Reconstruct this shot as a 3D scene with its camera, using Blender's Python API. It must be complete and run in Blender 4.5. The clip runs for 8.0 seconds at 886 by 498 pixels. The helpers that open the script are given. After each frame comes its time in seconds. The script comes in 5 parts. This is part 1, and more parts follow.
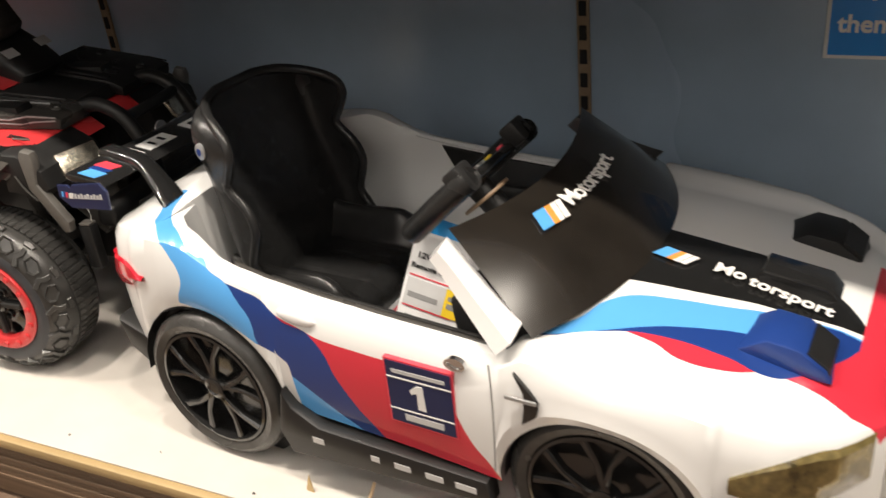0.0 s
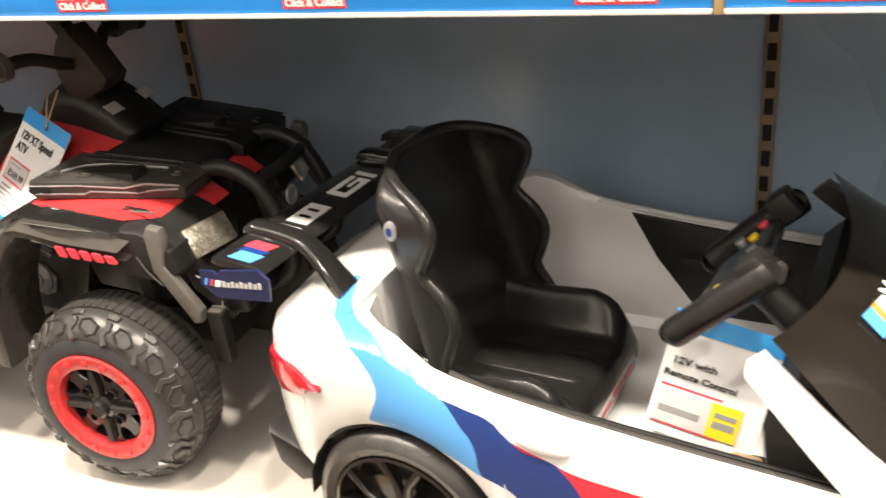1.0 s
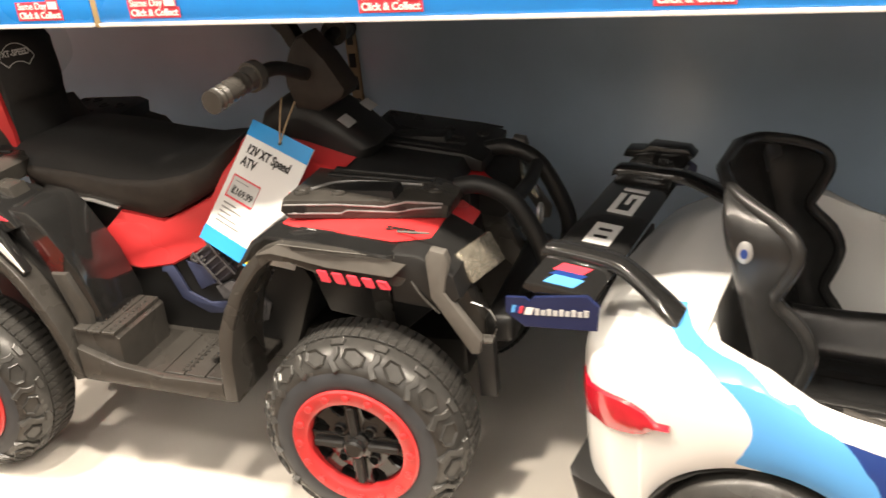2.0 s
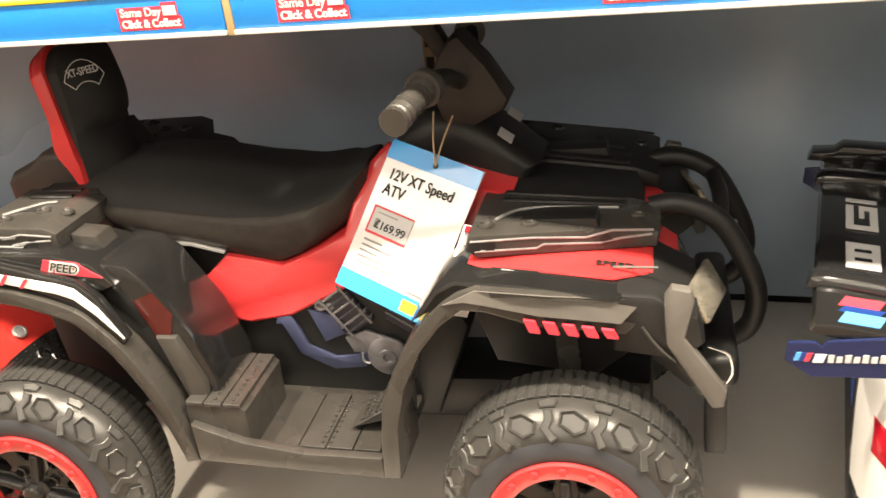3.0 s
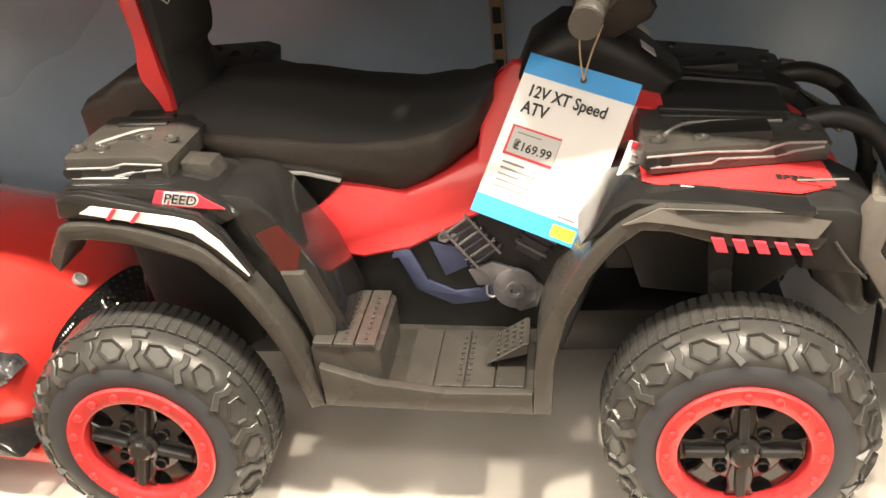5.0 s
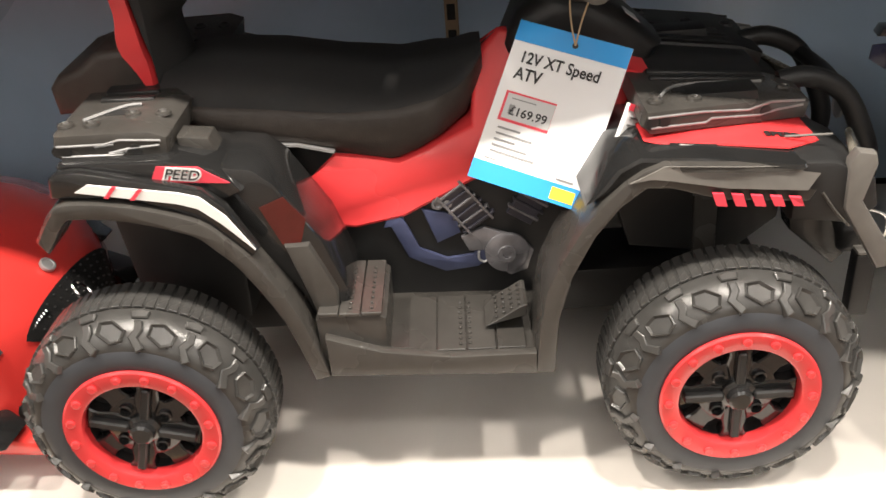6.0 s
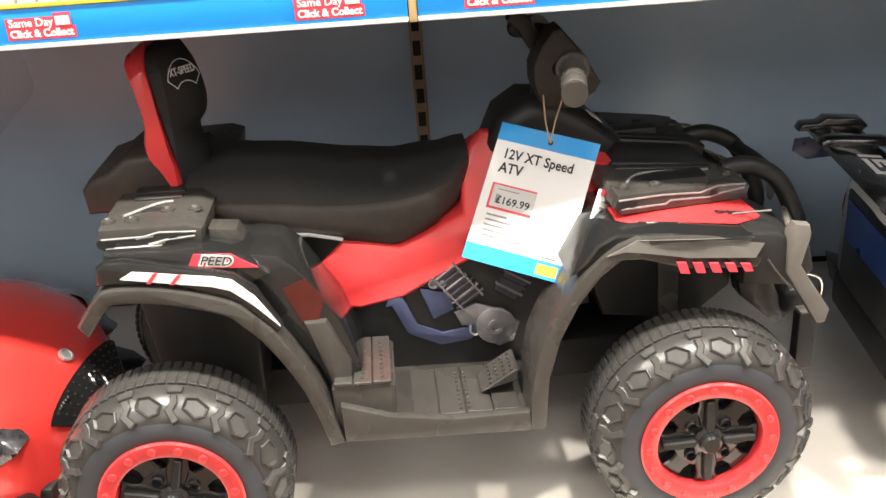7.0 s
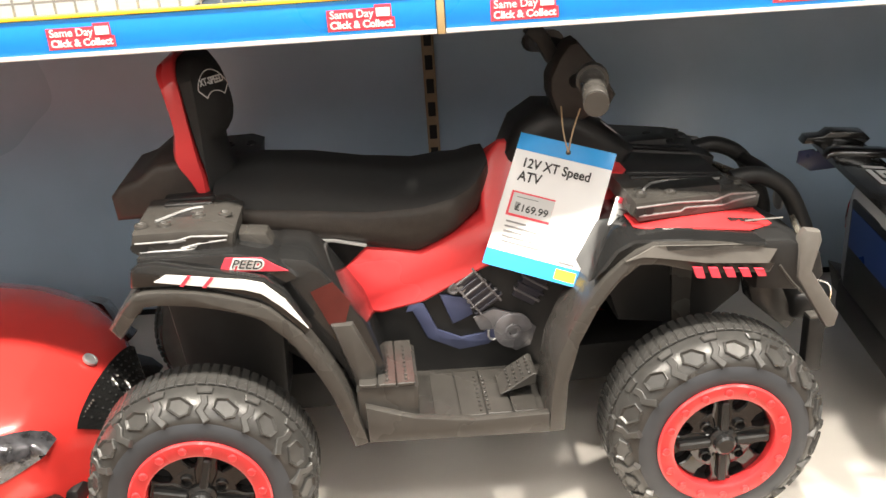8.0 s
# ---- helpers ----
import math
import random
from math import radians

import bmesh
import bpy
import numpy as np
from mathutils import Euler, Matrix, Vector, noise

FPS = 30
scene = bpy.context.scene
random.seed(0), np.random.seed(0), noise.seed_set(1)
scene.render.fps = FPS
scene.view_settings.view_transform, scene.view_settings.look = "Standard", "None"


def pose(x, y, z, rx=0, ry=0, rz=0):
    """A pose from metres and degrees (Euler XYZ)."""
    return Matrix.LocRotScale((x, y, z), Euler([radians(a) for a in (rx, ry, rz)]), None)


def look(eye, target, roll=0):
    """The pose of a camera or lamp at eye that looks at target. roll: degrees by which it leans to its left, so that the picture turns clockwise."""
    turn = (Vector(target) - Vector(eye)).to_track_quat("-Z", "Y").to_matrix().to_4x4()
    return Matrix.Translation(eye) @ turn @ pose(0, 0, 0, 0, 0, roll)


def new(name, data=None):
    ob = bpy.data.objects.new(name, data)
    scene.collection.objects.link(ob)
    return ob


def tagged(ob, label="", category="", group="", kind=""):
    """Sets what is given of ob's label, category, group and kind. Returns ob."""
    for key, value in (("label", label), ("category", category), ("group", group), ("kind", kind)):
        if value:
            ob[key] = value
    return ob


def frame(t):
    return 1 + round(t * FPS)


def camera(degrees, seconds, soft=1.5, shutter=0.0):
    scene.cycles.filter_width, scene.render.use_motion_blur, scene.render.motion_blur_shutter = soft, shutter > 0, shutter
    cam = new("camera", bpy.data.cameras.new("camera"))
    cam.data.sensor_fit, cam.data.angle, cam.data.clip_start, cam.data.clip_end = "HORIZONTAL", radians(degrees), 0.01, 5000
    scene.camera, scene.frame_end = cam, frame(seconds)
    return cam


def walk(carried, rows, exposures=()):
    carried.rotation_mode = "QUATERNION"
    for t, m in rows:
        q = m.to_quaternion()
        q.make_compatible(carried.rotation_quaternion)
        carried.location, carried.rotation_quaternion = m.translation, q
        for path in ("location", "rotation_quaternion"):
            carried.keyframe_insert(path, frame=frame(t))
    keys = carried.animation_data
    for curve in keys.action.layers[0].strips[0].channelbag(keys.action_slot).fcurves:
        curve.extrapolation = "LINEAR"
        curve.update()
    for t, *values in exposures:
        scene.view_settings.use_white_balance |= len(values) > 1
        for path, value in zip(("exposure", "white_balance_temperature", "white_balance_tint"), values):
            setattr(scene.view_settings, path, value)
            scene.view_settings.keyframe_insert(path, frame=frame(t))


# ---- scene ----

cam = camera(52.6, 8.0, soft=1.5, shutter=0.25)
PATH = [
    (0, (1.776, -1.01, 0.957), (0.973, 0.558, 0.01), -6.3),
    (0.5, (1.563, -0.947, 0.938), (0.774, 0.653, 0.034), -6.3),
    (1, (1.363, -0.902, 0.939), (0.586, 0.717, 0.058), -6.2),
    (1.5, (1.137, -0.955, 0.939), (0.357, 0.684, 0.098), -6.3),
    (2, (0.938, -0.97, 0.932), (0.171, 0.676, 0.093), -6.1),
    (2.2, (0.855, -0.93, 0.931), (0.098, 0.716, 0.084), -6.1),
    (3.5, (0.413, -0.881, 0.918), (-0.079, 0.852, 0.051), -7.0),
    (4, (0.369, -0.87, 0.918), (-0.057, 0.87, 0.027), -5.8),
    (4.5, (0.3, -0.9, 0.904), (-0.192, 0.802, -0.024), -6.0),
    (5.8, (0.162, -0.914, 0.857), (-0.099, 0.793, -0.152), -5.6),
    (6, (0.122, -0.946, 0.888), (-0.086, 0.76, -0.135), -4.9),
    (6.5, (0.064, -1.047, 0.918), (-0.025, 0.734, 0.013), -4.4),
    (7, (0.046, -1.097, 0.927), (-0.007, 0.725, 0.105), -4.4),
    (7.5, (0.03, -1.116, 0.932), (0.008, 0.712, 0.122), -4.3),
    (8, (-0.002, -1.137, 0.928), (-0.026, 0.702, 0.142), -3.9),
]
walk(cam, [(t, look(eye, target, roll)) for t, eye, target, roll in PATH],
     exposures=[(0, 0.05, 6600, 10), (0.5, 0.48, 6750, 10), (1, 0.80, 6850, 10), (1.5, 0.82, 6950, 10), (2.2, 0.88, 7050, 10), (3.5, 1.40, 7400, 8), (4.5, 1.42, 7400, 8), (5.8, 0.70, 6500, 10), (6.5, 1.10, 6350, 10), (7, 1.20, 6350, 8), (8, 1.22, 6450, 8)])

# ---------------------------------------------------------------- light
world = bpy.data.worlds.new("store_air")
world.use_nodes = True
world.node_tree.nodes["Background"].inputs[0].default_value = (0.75, 0.8, 0.9, 1)
world.node_tree.nodes["Background"].inputs[1].default_value = 0.014
scene.world = world


def area_lamp(name, m, size_x, size_y, watts, colour):
    data = bpy.data.lights.new(name, "AREA")
    data.shape, data.size, data.size_y, data.energy, data.color = "RECTANGLE", size_x, size_y, watts, colour
    ob = new(name, data)
    ob.matrix_world = m
    return ob


WARM = (1.0, 0.91, 0.80)
for lx in (-1.95, -0.75, 0.45, 1.65, 2.85):
    area_lamp("ceiling_lamp", look((lx, -0.54, 2.78), (lx, -0.05, 0.1)), 0.12, 0.12, 38, WARM)
# unseen soft panels added as fill for the general shop light
for lx in (-2.2, 0.4, 3.0):
    area_lamp("aisle_fill", look((lx, -1.85, 2.85), (lx, -1.85, 0)), 1.4, 0.4, 13, (1.0, 0.94, 0.87))
    area_lamp("aisle_fill", look((lx, -4.9, 2.85), (lx, -4.9, 0)), 1.4, 3.6, 40, (1.0, 0.95, 0.89))


# ---------------------------------------------------------------- materials
def mat(name, colour, rough=0.5, metal=0.0, vary=0.08, scale=30, bump=0.0, bscale=300, coat=0.0, spec=0.5, stretch=(1, 1, 1), rvary=0.1):
    """A surface with mottling at two scales, uneven gloss and fine relief."""
    m = bpy.data.materials.new(name)
    m.use_nodes = True
    nt = m.node_tree
    n, l = nt.nodes, nt.links
    p = n["Principled BSDF"]
    tc = n.new("ShaderNodeTexCoord")
    mp = n.new("ShaderNodeMapping")
    mp.inputs["Scale"].default_value = stretch
    l.new(tc.outputs["Object"], mp.inputs["Vector"])
    a, b = n.new("ShaderNodeTexNoise"), n.new("ShaderNodeTexNoise")
    a.inputs["Scale"].default_value, a.inputs["Detail"].default_value = scale, 5
    b.inputs["Scale"].default_value, b.inputs["Detail"].default_value = scale * 0.18, 3
    for t in (a, b):
        l.new(mp.outputs[0], t.inputs["Vector"])
    add = n.new("ShaderNodeMath")
    add.operation = "ADD"
    l.new(a.outputs[0], add.inputs[0])
    l.new(b.outputs[0], add.inputs[1])
    rmp = n.new("ShaderNodeMapRange")
    rmp.inputs[1].default_value, rmp.inputs[2].default_value = 0.6, 1.4
    rmp.inputs[3].default_value, rmp.inputs[4].default_value = 1 - vary, 1 + vary
    l.new(add.outputs[0], rmp.inputs[0])
    mul = n.new("ShaderNodeVectorMath")
    mul.operation = "SCALE"
    mul.inputs[0].default_value = colour[:3]
    l.new(rmp.outputs[0], mul.inputs["Scale"])
    l.new(mul.outputs[0], p.inputs["Base Color"])
    rr = n.new("ShaderNodeMapRange")
    rr.inputs[3].default_value, rr.inputs[4].default_value = max(0.03, rough - rvary), min(1, rough + rvary)
    l.new(b.outputs[0], rr.inputs[0])
    l.new(rr.outputs[0], p.inputs["Roughness"])
    p.inputs["Metallic"].default_value = metal
    p.inputs["Coat Weight"].default_value = coat
    p.inputs["Specular IOR Level"].default_value = spec
    if bump:
        f = n.new("ShaderNodeTexNoise")
        f.inputs["Scale"].default_value, f.inputs["Detail"].default_value = bscale, 3
        l.new(mp.outputs[0], f.inputs["Vector"])
        bp = n.new("ShaderNodeBump")
        bp.inputs["Strength"].default_value, bp.inputs["Distance"].default_value = bump, 0.002
        l.new(f.outputs[0], bp.inputs["Height"])
        l.new(bp.outputs[0], p.inputs["Normal"])
    return m


def g(v, k=1.0):
    return (v, v * k, v * k * k, 1)


DECK = mat("painted_deck", (0.66, 0.62, 0.57, 1), 0.45, vary=0.06, scale=12, bump=0.05)
PANEL = mat("blue_back_panel", (0.370, 0.480, 0.610, 1), 0.28, vary=0.14, scale=5, bump=0.03, spec=0.9, rvary=0.12)
UPRIGHT = mat("tan_upright", (0.30, 0.21, 0.13, 1), 0.5, vary=0.2, scale=60)
SLOT = mat("slot_dark", g(0.008), 0.8)
TAN = mat("tan_edging", (0.46, 0.33, 0.16, 1), 0.5, vary=0.12, scale=25, stretch=(0.3, 1, 1))
PLINTH = mat("brown_wood_grain", (0.16, 0.105, 0.065, 1), 0.55, vary=0.55, scale=40, stretch=(0.05, 1, 1.6), bump=0.2, bscale=120)
FLOORM = mat("brown_floor", (0.15, 0.10, 0.07, 1), 0.4, vary=0.35, scale=14, stretch=(0.2, 1, 1))
WALLM = mat("store_wall", (0.55, 0.53, 0.50, 1), 0.8, vary=0.1, scale=3)
CEILM = mat("store_ceiling", (0.7, 0.68, 0.65, 1), 0.9, vary=0.05, scale=3)
BOARDM = mat("dark_blue_shelf_steel", (0.055, 0.075, 0.11, 1), 0.5, vary=0.1, scale=8)
FASCIA = mat("blue_strip", (0.01, 0.235, 0.70, 1), 0.3, vary=0.06, scale=10, coat=0.3)
WHITE = mat("white_plastic", (0.80, 0.79, 0.77, 1), 0.35, vary=0.03, scale=20)
YELLOW = mat("yellow_print", (0.85, 0.60, 0.03, 1), 0.4, vary=0.06)
REDPRINT = mat("red_print", (0.72, 0.055, 0.085, 1), 0.4, vary=0.06)
WIRE = mat("galvanised_wire", g(0.45), 0.35, metal=0.8)
BLACK = mat("black_plastic", g(0.014), 0.45, spec=0.4, vary=0.25, scale=45, bump=0.08, bscale=900)
GLOSS = mat("gloss_black", g(0.015), 0.16, vary=0.2, scale=20, coat=0.4)
GREYP = mat("dark_grey_plastic", (0.047, 0.044, 0.040, 1), 0.27, vary=0.18, scale=50, bump=0.12, bscale=1000)
GREYL = mat("grey_plastic", (0.125, 0.118, 0.108, 1), 0.42, vary=0.15, scale=50, bump=0.1, bscale=1000)
TYRE = mat("tyre_plastic", (0.044, 0.043, 0.041, 1), 0.25, vary=0.22, scale=60, bump=0.12, bscale=800)
TYREW = mat("tyre_wall", (0.042, 0.046, 0.053, 1), 0.5, vary=0.12, scale=30)
RED = mat("red_plastic", (0.62, 0.042, 0.046, 1), 0.28, vary=0.05, scale=15, coat=0.25)
REDCAR = mat("red_paint", (0.62, 0.042, 0.036, 1), 0.2, vary=0.05, scale=10, coat=0.6)
SEATM = mat("black_leatherette", (0.034, 0.028, 0.024, 1), 0.50, spec=0.35, vary=0.25, scale=70, bump=0.25, bscale=500)
FABRIC = mat("black_cushion", g(0.012), 0.75, vary=0.2, scale=90, bump=0.3, bscale=900)
RIBM = mat("worn_silver_edge", g(0.26), 0.4, metal=0.3, vary=0.3, scale=80)
CARSEAT = mat("moulded_black_seat", g(0.018), 0.24, vary=0.25, scale=40, bump=0.12, bscale=700, spec=0.45)
SILVER = mat("silver_line", g(0.42), 0.35, metal=0.5)
CHROME = mat("chrome", g(0.7), 0.12, metal=1.0)
PAPER = mat("paper", (0.80, 0.80, 0.80, 1), 0.3, vary=0.03, scale=20, coat=0.5)
TAGBLUE = mat("tag_blue", (0.02, 0.30, 0.72, 1), 0.3, vary=0.04, coat=0.5)
INK = mat("black_ink", g(0.02), 0.5)
INKGREY = mat("grey_ink", g(0.25), 0.5)
STRING = mat("string", (0.45, 0.33, 0.20, 1), 0.8)
ENGBLUE = mat("engine_print_blue", (0.055, 0.066, 0.130, 1), 0.35, vary=0.4, scale=30)
ENGGREY = mat("engine_print_grey", (0.17, 0.166, 0.175, 1), 0.28, metal=0.3, vary=0.5, scale=40)
ENGDARK = mat("engine_print_dark", (0.035, 0.034, 0.045, 1), 0.3, vary=0.3, scale=40)
CLEAR = mat("faceted_lens", (0.50, 0.46, 0.38, 1), 0.12, metal=0.75, vary=0.6, scale=120, bump=0.9, bscale=160)
REDDARK = mat("reflected_red", (0.075, 0.008, 0.007, 1), 0.2, vary=0.3, scale=30, coat=0.5)
HEADL = mat("amber_lamp_lens", (0.20, 0.155, 0.06, 1), 0.12, metal=0.5, vary=0.8, scale=90, bump=0.7, bscale=90, coat=0.8)
DARKL = mat("smoked_lamp_lens", (0.10, 0.10, 0.11, 1), 0.1, metal=0.5, vary=0.9, scale=70, bump=0.6, bscale=60, coat=0.9)
SCREEN = mat("smoked_screen", (0.018, 0.015, 0.012, 1), 0.24, vary=0.4, scale=14, coat=0.3)
TAIL = mat("red_lens", (0.50, 0.01, 0.025, 1), 0.12, vary=0.25, scale=60, coat=0.8)
NAVY = mat("navy_print", (0.012, 0.02, 0.075, 1), 0.3, vary=0.05)
CARWHITE = mat("car_white", (0.80, 0.80, 0.80, 1), 0.2, vary=0.02, scale=15, coat=0.4)
LB, DB, RD = (0.10, 0.38, 0.80, 1), (0.014, 0.045, 0.21, 1), (0.66, 0.035, 0.06, 1)
STRIPE_LB = mat("light_blue_print", LB, 0.3, vary=0.03)
STRIPE_DB = mat("dark_blue_print", DB, 0.3, vary=0.03)
STRIPE_OR = mat("orange_print", (0.80, 0.30, 0.06, 1), 0.35, vary=0.03)
LIGHTGREY = mat("light_grey_print", g(0.55), 0.35)
TANPART = mat("bare_switch", (0.35, 0.24, 0.15, 1), 0.5)


def curve_of(nt, sock, pts):
    """A piecewise linear function of a value, as a curve node."""
    xs, ys = [p[0] for p in pts], [p[1] for p in pts]
    x0, x1, y0, y1 = min(xs), max(xs), min(ys) - 0.01, max(ys) + 0.01
    a, c, b = nt.nodes.new("ShaderNodeMapRange"), nt.nodes.new("ShaderNodeFloatCurve"), nt.nodes.new("ShaderNodeMapRange")
    a.inputs[1].default_value, a.inputs[2].default_value = x0, x1
    b.inputs[3].default_value, b.inputs[4].default_value = y0, y1
    crv = c.mapping.curves[0]
    while len(crv.points) < len(pts):
        crv.points.new(0.5, 0.5)
    for pt, (x, y) in zip(crv.points, sorted(pts)):
        pt.location = ((x - x0) / (x1 - x0), (y - y0) / (y1 - y0))
        pt.handle_type = "AUTO"
    c.mapping.update()
    nt.links.new(sock, a.inputs[0])
    nt.links.new(a.outputs[0], c.inputs["Value"])
    nt.links.new(c.outputs[0], b.inputs[0])
    return b.outputs[0]


def livery():
    """White plastic shell with printed stripes: bands on the flanks as functions of height, on the bonnet as functions of length."""
    m = bpy.data.materials.new("car_livery")
    m.use_nodes = True
    nt = m.node_tree
    n, l = nt.nodes, nt.links
    p = n["Principled BSDF"]
    tc, sp = n.new("ShaderNodeTexCoord"), n.new("ShaderNodeSeparateXYZ")
    l.new(tc.outputs["Object"], sp.inputs[0])
    X, Y, Z = sp.outputs

    def op(kind, a, b):
        q = n.new("ShaderNodeMath")
        q.operation = kind
        for i, v in enumerate((a, b)):
            if isinstance(v, (int, float)):
                q.inputs[i].default_value = v
            else:
                l.new(v, q.inputs[i])
        return q.outputs[0]

    def between(v, lo, hi):
        return op("MULTIPLY", op("GREATER_THAN", v, lo), op("LESS_THAN", v, hi))

    f0 = curve_of(nt, Z, [(0.10, 0.06), (0.20, 0.02), (0.275, 0.001), (0.30, 0.010), (0.321, 0.017), (0.338, 0.014), (0.352, 0.006), (0.363, -0.006), (0.375, -0.024), (0.40, -0.05)])
    f1 = curve_of(nt, Z, [(0.10, 0.37), (0.15, 0.285), (0.177, 0.243), (0.222, 0.175), (0.254, 0.151), (0.271, 0.148), (0.294, 0.139), (0.303, 0.131), (0.322, 0.117), (0.335, 0.100), (0.345, 0.076), (0.356, 0.062), (0.371, 0.034), (0.40, 0.01)])
    f2 = curve_of(nt, Z, [(0.10, 0.375), (0.15, 0.338), (0.171, 0.321), (0.225, 0.285), (0.255, 0.272), (0.277, 0.254), (0.286, 0.240), (0.291, 0.205), (0.303, 0.184), (0.318, 0.166), (0.328, 0.128), (0.338, 0.085), (0.356, 0.050), (0.40, -0.02)])
    f3 = curve_of(nt, Z, [(0.10, 0.55), (0.153, 0.523), (0.183, 0.500), (0.233, 0.478), (0.262, 0.470), (0.270, 0.44), (0.275, 0.34), (0.280, 0.262), (0.287, 0.236), (0.303, 0.180), (0.318, 0.160), (0.338, 0.075), (0.40, -0.03)])
    gl = curve_of(nt, Y, [(-0.30, 0.0), (-0.286, -0.024), (-0.261, -0.052), (-0.245, -0.070), (-0.216, -0.087), (-0.18, -0.110), (-0.14, -0.128)])
    gr = curve_of(nt, Y, [(-0.30, 0.055), (-0.284, 0.028), (-0.265, -0.002), (-0.245, -0.032), (-0.216, -0.060), (-0.18, -0.078), (-0.14, -0.090)])
    geo, gs = n.new("ShaderNodeNewGeometry"), n.new("ShaderNodeSeparateXYZ")
    l.new(geo.outputs["Normal"], gs.inputs[0])
    side = op("MULTIPLY", op("LESS_THAN", X, 0.56), op("LESS_THAN", Y, -0.12))
    side = op("MULTIPLY", side, op("MULTIPLY", op("LESS_THAN", gs.outputs[1], 0.15), op("LESS_THAN", gs.outputs[0], 0.5)))
    top = op("MULTIPLY", between(Y, -0.2865, -0.15), op("MULTIPLY", op("GREATER_THAN", Z, 0.36), op("LESS_THAN", X, 0.06)))
    side = op("MULTIPLY", side, op("SUBTRACT", 1, top))
    low = curve_of(nt, X, [(0.0, 0.28), (0.10, 0.262), (0.20, 0.222), (0.215, 0.10), (0.6, 0.10)])
    side = op("MULTIPLY", side, op("GREATER_THAN", Z, low))
    hood = op("MULTIPLY", op("GREATER_THAN", X, 0.575), op("GREATER_THAN", Z, 0.25))
    lbt = curve_of(nt, X, [(0.58, -0.245), (0.60, -0.215), (0.612, -0.199), (0.635, -0.158), (0.66, -0.138), (0.711, -0.122), (0.778, -0.107), (0.855, -0.084), (0.93, -0.076)])
    dbt = curve_of(nt, X, [(0.58, -0.25), (0.664, -0.199), (0.726, -0.171), (0.776, -0.154), (0.82, -0.141), (0.859, -0.090), (0.93, -0.080)])
    dbb = curve_of(nt, X, [(0.58, -0.255), (0.665, -0.203), (0.732, -0.191), (0.786, -0.193), (0.84, -0.197), (0.868, -0.182), (0.90, -0.145), (0.93, -0.085)])
    blo = curve_of(nt, X, [(0.58, -0.128), (0.644, -0.110), (0.74, -0.095), (0.841, -0.080), (0.93, -0.066)])
    bhi = curve_of(nt, X, [(0.58, 0.040), (0.733, 0.036), (0.80, 0.032), (0.86, 0.012), (0.90, -0.018), (0.93, -0.055)])
    rdb = curve_of(nt, X, [(0.58, -0.20), (0.70, -0.204), (0.75, -0.218), (0.79, -0.214), (0.86, -0.190), (0.95, -0.205), (1.0, -0.25)])
    masks = [(op("MULTIPLY", side, between(X, f0, f1)), LB), (op("MULTIPLY", top, between(X, gl, gr)), LB), (op("MULTIPLY", side, between(X, f1, f2)), DB),
             (op("MULTIPLY", side, between(X, f2, f3)), RD),
             (op("MULTIPLY", hood, between(Y, dbt, lbt)), LB), (op("MULTIPLY", hood, between(Y, dbb, dbt)), DB),
             (op("MULTIPLY", hood, op("MULTIPLY", between(Y, rdb, dbb), op("LESS_THAN", Y, 0.3))), RD),
             (op("MULTIPLY", hood, op("MULTIPLY", between(Y, blo, bhi), op("LESS_THAN", X, 0.925))), g(0.012)),
             (op("MULTIPLY", op("GREATER_THAN", X, 0.925), between(Y, -0.19, 0.12)), RD)]
    col = n.new("ShaderNodeRGB")
    col.outputs[0].default_value = (0.80, 0.80, 0.79, 1)
    out = col.outputs[0]
    for mask, c in masks:
        mx = n.new("ShaderNodeMix")
        mx.data_type = "RGBA"
        mx.inputs[7].default_value = c
        l.new(mask, mx.inputs[0])
        l.new(out, mx.inputs[6])
        out = mx.outputs[2]
    l.new(out, p.inputs["Base Color"])
    no, rr = n.new("ShaderNodeTexNoise"), n.new("ShaderNodeMapRange")
    no.inputs["Scale"].default_value = 9
    rr.inputs[3].default_value, rr.inputs[4].default_value = 0.14, 0.3
    l.new(tc.outputs["Object"], no.inputs["Vector"])
    l.new(no.outputs[0], rr.inputs[0])
    l.new(rr.outputs[0], p.inputs["Roughness"])
    p.inputs["Coat Weight"].default_value = 0.3
    return m


LIVERY = livery()


# ---------------------------------------------------------------- builders
def finish(bm, name, material, angle=38):
    bmesh.ops.remove_doubles(bm, verts=bm.verts, dist=1e-5)
    bmesh.ops.recalc_face_normals(bm, faces=bm.faces)
    for f in bm.faces:
        f.smooth = True
    for e in bm.edges:
        e.smooth = len(e.link_faces) == 2 and e.calc_face_angle(0) < radians(angle)
    me = bpy.data.meshes.new(name)
    bm.to_mesh(me)
    bm.free()
    me.materials.append(material)
    return me


def part(name, bm, material, parent, label="", angle=38):
    ob = new(name, finish(bm, name, material, angle))
    ob.parent = parent
    return tagged(ob, label)


def thing(name, m, label, category, group="", kind=""):
    ob = new(name)
    ob.empty_display_size = 0.05
    ob.matrix_world = m
    return tagged(ob, label, category, group, kind)


def solid(name, bm, material, label, category, m=None, group="", kind="", angle=38):
    ob = new(name, finish(bm, name, material, angle))
    if m is not None:
        ob.matrix_world = m
    return tagged(ob, label, category, group, kind)


